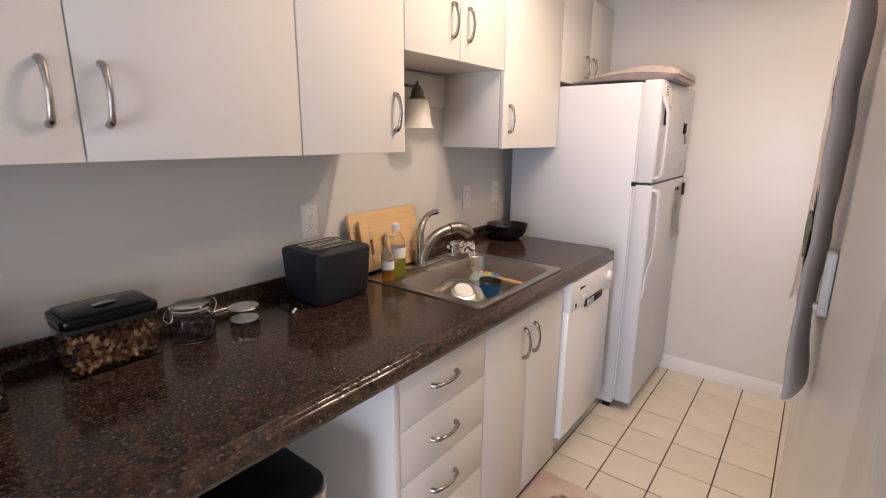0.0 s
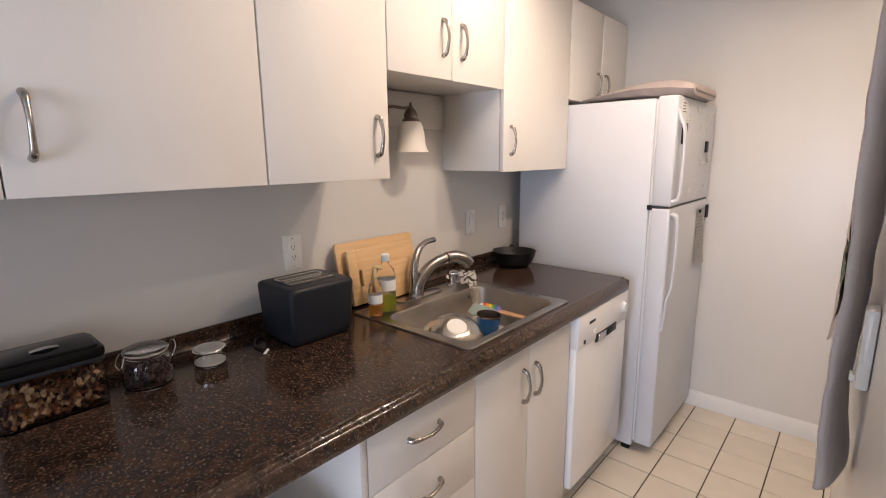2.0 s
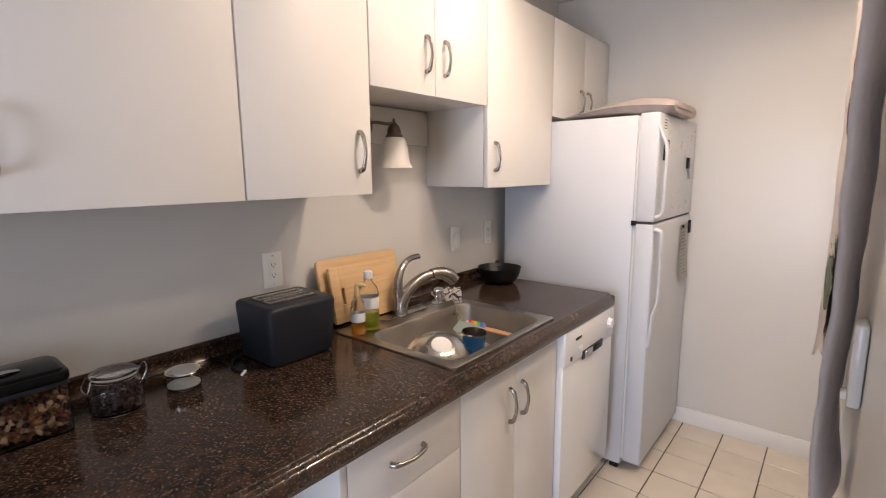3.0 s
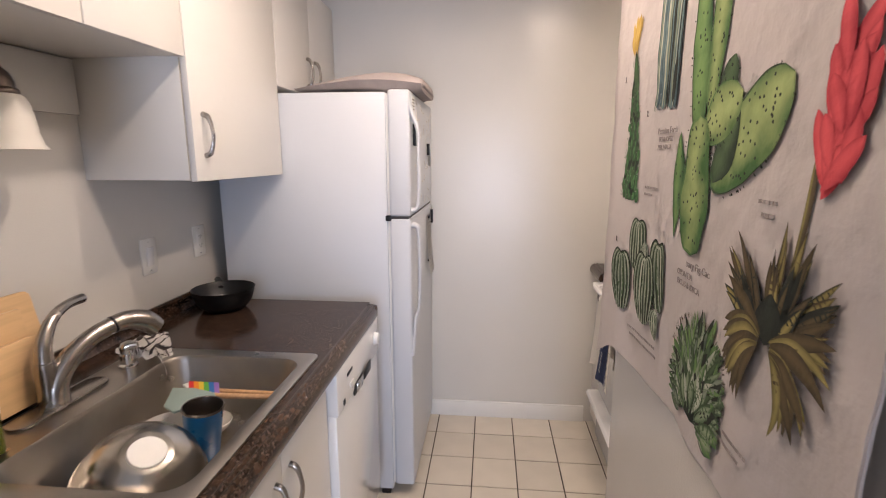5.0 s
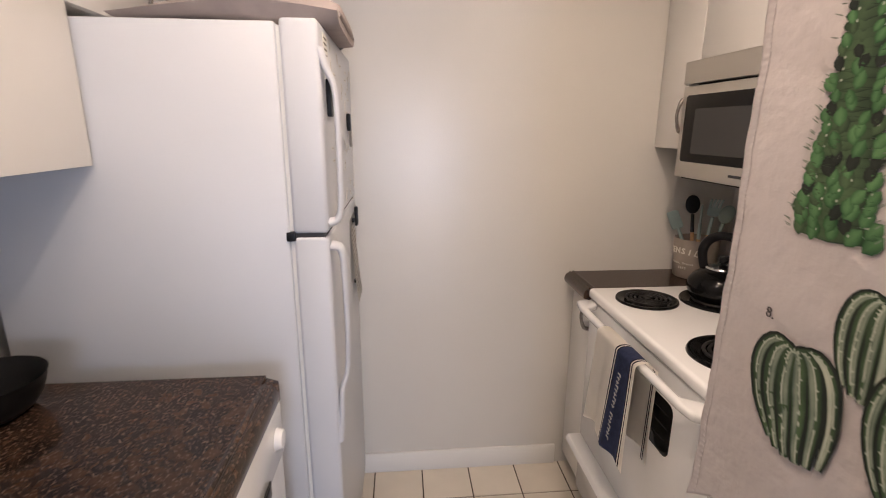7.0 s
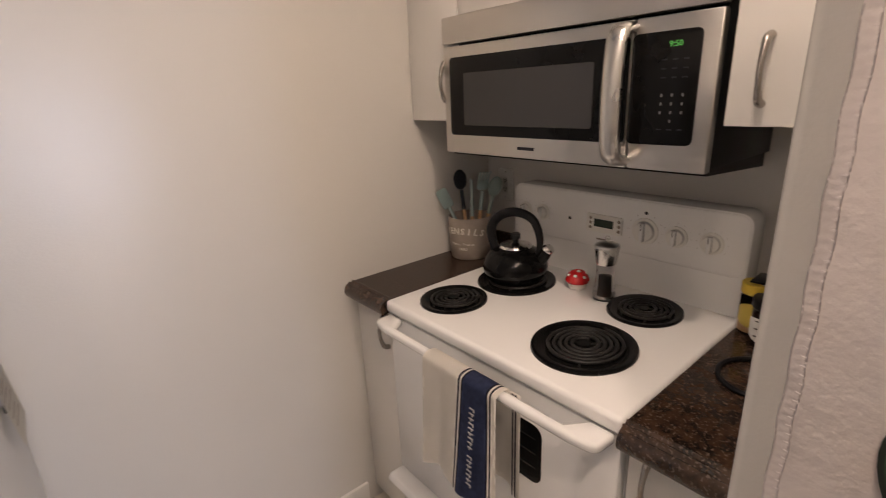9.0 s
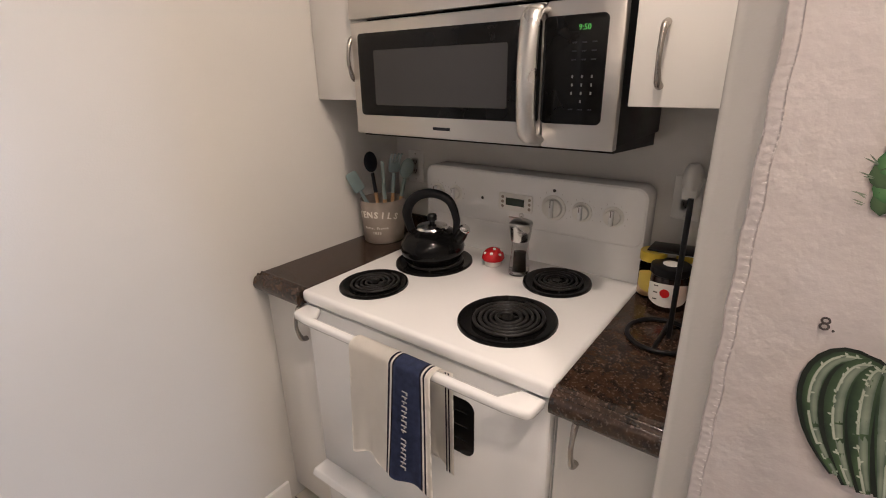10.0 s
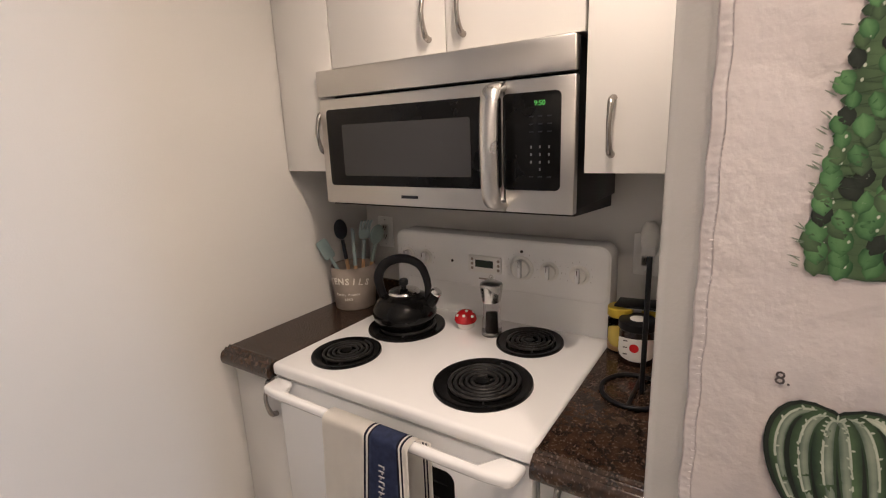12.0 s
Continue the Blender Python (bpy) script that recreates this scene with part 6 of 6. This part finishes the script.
class Print:
    """One printed plant: flat shapes laid on the cloth, later ones on top."""

    def __init__(self):
        self.bm, self.mats, self.lift = bmesh.new(), [], 0.0016
        self.tone = self.bm.verts.layers.float.new("tone")

    def strip(self, path, halves, key, step):
        """A band along (y, z) points with its half widths."""
        m_ = G[key]
        if m_ not in self.mats:
            self.mats.append(m_)
        idx = self.mats.index(m_)
        self.lift += step
        rows = []
        for i, (cy, cz) in enumerate(path):
            a, b = path[max(i - 1, 0)], path[min(i + 1, len(path) - 1)]
            d = Vector((b[0] - a[0], b[1] - a[1]))
            d = d.normalized() if d.length > 1e-9 else Vector((0, 1))
            nk = 12 if max(halves) > 0.02 else 4
            row = []
            for e in range(nk + 1):
                q = 2 * e / nk - 1
                v = self.bm.verts.new(settle(cy + d.y * halves[i] * q, cz - d.x * halves[i] * q, self.lift))
                s_ = i / (len(path) - 1)
                v[self.tone] = max(0.0, 1 - abs(q - 0.12) ** 1.6 * 1.1) * min(1.0, 0.35 + 2.2 * s_ * (1.25 - s_))
                row.append(v)
            rows.append(row)
        for a_, b_ in zip(rows, rows[1:]):
            for k in range(len(a_) - 1):
                f = self.bm.faces.new((a_[k], a_[k + 1], b_[k + 1], b_[k]))
                f.material_index = idx

    def leaf(self, y, z, angle, length, width, key, peak=0.5, tip=1.0, seg=0, bend=0.0, step=None):
        """From (y, z) along angle (0 to the reader's right, 90 up); peak is where it is widest."""
        seg = max(4, int(length / 0.007))
        path, halves = [], []
        for i in range(seg + 1):
            s_ = i / seg
            w = math.sin(0.5 * math.pi * s_ / peak) if s_ < peak else math.cos(0.5 * math.pi * (s_ - peak) / (1 - peak))
            halves.append(max(max(w, 0.0) ** tip, 0.03) * width / 2)
            a = radians(angle + bend * s_)
            path.append((y - math.cos(a) * length * s_, z + math.sin(a) * length * s_))
        self.strip(path, halves, key, (0.00012 if length > 0.03 else 0.000002) if step is None else step)

    def done(self, name, label):
        ob_ = part(name, self.bm, self.mats, cl, label, 0)
        ob_["kind"] = "stuff"
        return ob_


R = random.Random(7)
# tall beaded column with a yellow flower
p = Print()
for i in range(34):
    s_ = i / 33
    zz = 1.378 + 0.315 * s_
    wid = 0.084 * (1 - s_) ** 0.75 + 0.010
    yc = 1.858 + 0.012 * s_
    p.leaf(yc, zz - 0.006, 90, 0.016, wid * 0.92, "dark", 0.5, 0.4, 4, step=0.00001)
for i in range(30):
    s_ = i / 29
    zz = 1.372 + 0.32 * s_
    wid = 0.084 * (1 - s_) ** 0.75 + 0.008
    yc = 1.858 + 0.012 * s_
    nb = max(1, int(wid / 0.0165))
    for k in range(nb):
        q = (k + 0.5) / nb - 0.5
        sz = 0.0235 * (1 - 0.55 * s_) * R.uniform(0.85, 1.15)
        p.leaf(yc - q * wid + R.uniform(-0.002, 0.002), zz + R.uniform(-0.003, 0.003), 90 - q * 60 + R.uniform(-25, 25), sz, sz * 0.72, R.choice(("green", "green", "green", "green", "dark", "black")), 0.55, 0.5, 5)
        if R.random() < 0.35:
            p.leaf(yc - q * wid - 0.003, zz + 0.010, 80, 0.0035, 0.0024, "pale", 0.5, 0.5, 3)
for i in range(60):
    s_ = R.random()
    wid = 0.084 * (1 - s_) ** 0.75 + 0.01
    sd_ = R.choice((-1, 1))
    p.leaf(1.858 + 0.012 * s_ + sd_ * wid * 0.5, 1.38 + 0.31 * s_, 90 + sd_ * R.uniform(40, 80), R.uniform(0.006, 0.012), 0.0012, "grey", 0.3, 0.5, 3)
for i in range(16):
    p.leaf(1.872 + R.uniform(-0.006, 0.006), 1.692 + R.uniform(0, 0.03), 90 + R.uniform(-22, 22), R.uniform(0.04, 0.065), 0.012, "yellow", 0.6, 0.7, 6)
p.done("printed_column_cactus", "printed tall beaded cactus with yellow flower")


def barrel(p, y, z, w, h, rise, ribs, lean=0.0):
    """A ribbed globe seen a little from above: ribs run from its crown at (y, z) over the shoulder and down."""
    def rib(q, n=14):
        c = [(0.0, 0.0), (q * w * 0.9, rise * 1.9 * abs(q)), (q * w * 1.22, -h * 0.38), (q * w * 0.60 + lean, -h * (1 - 0.13 * q * q))]
        out = []
        for i in range(n + 1):
            t = i / n
            k = ((1 - t) ** 3, 3 * t * (1 - t) ** 2, 3 * t * t * (1 - t), t ** 3)
            out.append((y - sum(a * b[0] for a, b in zip(k, c)), z + sum(a * b[1] for a, b in zip(k, c))))
        return out

    def band(q, f, key):
        path = rib(q)
        p.strip(path, [max(0.0005, f * w * (0.25 + 0.75 * math.sin(math.pi * min(1.0, 0.08 + i / 16.5))) * (1 - 0.45 * q * q)) for i in range(len(path))], key, 0.00003)

    qs = sorted(((i + 0.5) / ribs * 2 - 1 for i in range(ribs)), key=lambda q: -abs(q))
    for q in qs:
        band(q, 1.55 / ribs, "black")
    for q in qs:
        out_ = 1 if q > 0 else -1
        band(q, 0.92 / ribs, "dark")
        band(q - 0.30 * out_ / ribs, 0.40 / ribs, R.choice(("grey", "grey", "pale")))
        ridge = rib(q + 0.12 * out_ / ribs, 30)
        p.strip(ridge, [0.0011] * len(ridge), "pale", 0.00002)
        for c in ridge[4::2]:
            p.leaf(c[0], c[1], R.uniform(0, 180), 0.0042, 0.0022, "pale", 0.5, 0.6, step=0.000002)
    for i in range(9):
        p.leaf(y, z - 0.001, R.uniform(20, 160), 0.008, 0.002, "pale", 0.5, 0.6, step=0.000002)


# cluster of ribbed globes
p = Print()
barrel(p, 1.782, 1.326, 0.050, 0.105, 0.016, 6)
barrel(p, 1.737, 1.286, 0.020, 0.045, 0.006, 5)
barrel(p, 1.662, 1.293, 0.054, 0.125, 0.022, 5, 0.018)
barrel(p, 1.862, 1.241, 0.062, 0.126, 0.020, 6, 0.022)
barrel(p, 1.728, 1.256, 0.060, 0.136, 0.024, 7, 0.014)
barrel(p, 1.652, 1.164, 0.027, 0.052, 0.006, 6, 0.008)
p.done("printed_barrel_cactus", "printed cluster of ribbed globe cacti")

# blue-green columns
p = Print()
for yy, w, zt in ((1.742, 0.034, 1.86), (1.708, 0.042, 1.93), (1.665, 0.052, 1.90), (1.640, 0.030, 1.80)):
    p.leaf(yy, 1.548 + R.uniform(0, 0.02), 90, zt - 1.55, w * 1.1, "blue", 0.4, 0.25, 12)
    for q in (-0.33, -0.08, 0.18, 0.38):
        p.leaf(yy - q * w, 1.56, 90, zt - 1.575, w * 0.2, R.choice(("grey", "blue", "pale", "black")), 0.5, 0.3, 10)
p.leaf(1.655, 1.57, 84, 0.085, 0.022, "black", 0.4, 0.5, 8)
p.done("printed_torch_cactus", "printed blue-green torch cactus columns")

# prickly pear
p = Print()


def pad(y, z, ang, ln, w, key, rim, dots, peak=0.5, tip=0.5):
    p.leaf(y, z, ang, ln, w, rim, peak, tip, 16)
    a = radians(ang)
    p.leaf(y - math.cos(a) * ln * 0.015 - 0.002, z + math.sin(a) * ln * 0.015, ang, ln * 0.975, w * 0.955, key, peak, tip, 16, step=0.0001)
    p.lift += 0.00005
    for i in range(dots):
        s_, q = R.uniform(0.08, 0.92), R.uniform(-0.42, 0.42)
        ww = w * (math.sin(math.pi * s_) ** 0.6)
        u_, v_ = math.cos(a) * ln * s_ - math.sin(a) * ww * q, math.sin(a) * ln * s_ + math.cos(a) * ww * q
        p.leaf(y - u_ + 0.002, z + v_, R.uniform(60, 120), 0.0050, 0.0040, "black", 0.5, 0.5, 4)
    for i in range(int(dots * 0.7)):
        s_ = R.uniform(0.1, 0.98)
        sd_ = R.choice((-1, 1))
        ww = w * 0.5 * (math.sin(math.pi * s_) ** tip)
        u_, v_ = math.cos(a) * ln * s_ - math.sin(a) * ww * sd_, math.sin(a) * ln * s_ + math.cos(a) * ww * sd_
        p.leaf(y - u_, z + v_, ang + 75 * sd_, 0.006, 0.0022, "black", 0.4, 0.5, 3)


pad(1.560, 1.335, 94, 0.178, 0.054, "mid", "dark", 10, 0.6, 0.7)
pad(1.500, 1.500, 95, 0.28, 0.062, "mid", "dark", 26, 0.55, 0.4)
pad(1.468, 1.520, 84, 0.27, 0.052, "light", "mid", 24, 0.55, 0.45)
pad(1.432, 1.520, 72, 0.088, 0.045, "dark", "dark", 8, 0.5, 0.6)
pad(1.440, 1.428, 38, 0.215, 0.105, "light", "dark", 56, 0.62, 0.5)
p.leaf(1.432, 1.435, 60, 0.11, 0.052, "dark", 0.4, 0.8, 10)
pad(1.482, 1.500, 28, 0.118, 0.078, "light", "mid", 26, 0.58, 0.5)
pad(1.486, 1.318, 92, 0.215, 0.098, "light", "mid", 40, 0.40, 0.35)
p.done("printed_prickly_pear", "printed bright green prickly pear cactus")

# rosette of narrow grey-green leaves that fan upwards
p = Print()
p.leaf(1.428, 1.065, 90, 0.11, 0.13, "black", 0.5, 0.5, step=0.0001)
for i in range(190):
    f = i / 189                                  # from the back ones to the front ones
    sp_ = R.uniform(-1, 1)
    a = 90 - sp_ * (62 + 48 * f)
    ln = (0.098 - 0.040 * f) * R.uniform(0.8, 1.1) * (1 - 0.25 * abs(sp_))
    y_, z_ = 1.428 - sp_ * (0.030 + 0.022 * f), 1.150 - 0.075 * f + R.uniform(-0.012, 0.012) - 0.010 * sp_ * sp_
    w_ = R.uniform(0.012, 0.018) + 0.006 * f
    p.leaf(y_, z_, a, ln, w_, R.choice(("dark", "black", "dark", "mid")), 0.5, 0.8, bend=R.uniform(-14, 14), step=0.00001)
    p.leaf(y_ - 0.0008, z_ + 0.001, a, ln * 0.95, w_ * 0.72, R.choice(("leafy", "leafy", "grey", "pale") if f > 0.25 else ("leafy", "mid", "grey")), 0.55, 0.9, bend=R.uniform(-10, 10), step=0.00001)
for k in range(46):
    a = R.uniform(15, 165)
    p.leaf(1.428 - 0.108 * math.cos(radians(a)) * 0.85, 1.140 + 0.088 * math.sin(radians(a)), a + R.uniform(-20, 20), 0.010, 0.0014, "brown", 0.4, 0.6, 3)
p.done("printed_rosette", "printed spiky grey-green rosette")

# agave with red flower spike
p = Print()
p.leaf(1.240, 1.30, 72, 0.17, 0.012, "brown", 0.5, 0.3, 12, 8)
p.leaf(1.238, 1.31, 74, 0.16, 0.006, "olive", 0.5, 0.3, 12, 8)
for k in range(26):
    p.leaf(1.188 + R.uniform(-0.02, 0.012), 1.43 + R.uniform(0, 0.12), 80 + R.uniform(-35, 35), R.uniform(0.05, 0.08), 0.022, "red", 0.6, 0.6, 6)
for i in range(46):                              # upright inner leaves, dark within
    f = i / 45
    sp_ = R.uniform(-1, 1)
    a, ln, w_ = 90 - sp_ * (38 + 40 * f), (0.128 - 0.05 * f) * R.uniform(0.8, 1.08), R.uniform(0.013, 0.020)
    y_, z_ = 1.250 - sp_ * 0.026, 1.275 - 0.010 * f + R.uniform(-0.006, 0.006)
    p.leaf(y_, z_, a, ln, w_, R.choice(("black", "brown")), 0.45, 0.9, 10, -sp_ * 8, step=0.00002)
    p.leaf(y_, z_, a, ln * 0.97, w_ * R.uniform(0.5, 0.8), R.choice(("brown", "olive", "black") if f > 0.3 else ("olive", "brown")), 0.5, 0.9, 10, -sp_ * 8, step=0.00002)
p.leaf(1.250, 1.262, 90, 0.060, 0.050, "black", 0.45, 0.7, step=0.00003)
for i in range(22):                              # broad outer leaves that droop
    f = i / 21
    sp_ = (-1 if i % 2 else 1) * R.uniform(0.55, 1.0)
    a, ln, w_ = 90 - sp_ * (85 + 60 * f), R.uniform(0.075, 0.105), R.uniform(0.017, 0.024)
    y_, z_ = 1.250 - sp_ * 0.014, 1.272 - 0.016 * f
    p.leaf(y_, z_, a, ln, w_, "brown", 0.42, 0.8, 10, -sp_ * R.uniform(10, 45), step=0.00002)
    p.leaf(y_, z_, a, ln * 0.97, w_ * 0.84, R.choice(("olive", "olive", "brown")), 0.42, 0.8, 10, -sp_ * R.uniform(10, 45), step=0.00002)
p.done("printed_agave", "printed olive agave with red flower spike")


def on_cloth(body, size, y, z, material, rot=0.0):
    m_ = TO_LEFT @ Matrix.Rotation(radians(rot), 4, "Z")
    letters(body, size, settle(y, z, 0.0022), m_, material, cl, "lettering", 0.0004)


on_cloth("5.", 0.017, 1.922, 1.648, M_INK)
on_cloth("2.", 0.017, 1.790, 1.560, M_INK)
on_cloth("8.", 0.019, 1.906, 1.272, M_INK)
on_cloth("Peruvian Torch", 0.0165, 1.668, 1.520, M_INKL)
on_cloth("ECHINOPSIS", 0.0135, 1.676, 1.504, M_INKL)
on_cloth("PERUVIANA", 0.0135, 1.680, 1.489, M_INKL)
on_cloth("Barbary Fig Cactus", 0.0180, 1.462, 1.302, M_INKL)
on_cloth("OPUNTIA", 0.0145, 1.496, 1.285, M_INKL)
on_cloth("FICUS-INDICA", 0.0145, 1.482, 1.269, M_INKL)
for y0, y1, z in ((1.765, 1.695, 1.408), (1.765, 1.725, 1.394), (1.80, 1.66, 1.088), (1.79, 1.65, 1.072), (1.345, 1.27, 1.105), (1.345, 1.285, 1.09), (1.31, 1.27, 1.42), (1.30, 1.27, 1.405)):
    zz = z
    yy = y0
    while yy > y1:
        w = R.uniform(0.004, 0.009)
        q = settle(yy - w / 2, zz, 0.0020)
        part("print_bar", box(q.x, q.x + 0.0006, q.y - w / 2, q.y + w / 2, q.z - 0.0024, q.z + 0.0024), M_INKL, cl)
        yy -= w + 0.0025

# ---- lamp on the ceiling ----
tl = thing("ceiling_lamp", (-0.31, 1.87, CEIL), "white three-armed ceiling lamp with lit bulbs", "ceiling lamp")
part("canopy", lathe([(0, -0.022), (0.04, -0.020), (0.06, -0.010), (0.062, 0.0), (0, 0.0)], (-0.31, 1.87, CEIL), 32), M_PLAST, tl)
M_BULB = glow("warm_bulb", (1.0, 0.75, 0.5), 6.0)
for b in BULBS:
    part("arm", tube([(-0.31, 1.87, CEIL - 0.012), (b[0], b[1], CEIL - 0.012)], 0.008, 10, 1), M_PLAST, tl)
    part("socket", lathe([(0.012, 0.0), (0.014, 0.002), (0.014, 0.018), (0, 0.018)], (b[0], b[1], CEIL - 0.038), 20), M_PLAST, tl)
    part("bulb", blob((b[0], b[1], CEIL - 0.048), (0.014, 0.014, 0.013), sub=2), M_BULB, tl, "lit warm bulb", 60)
lay_tiles()
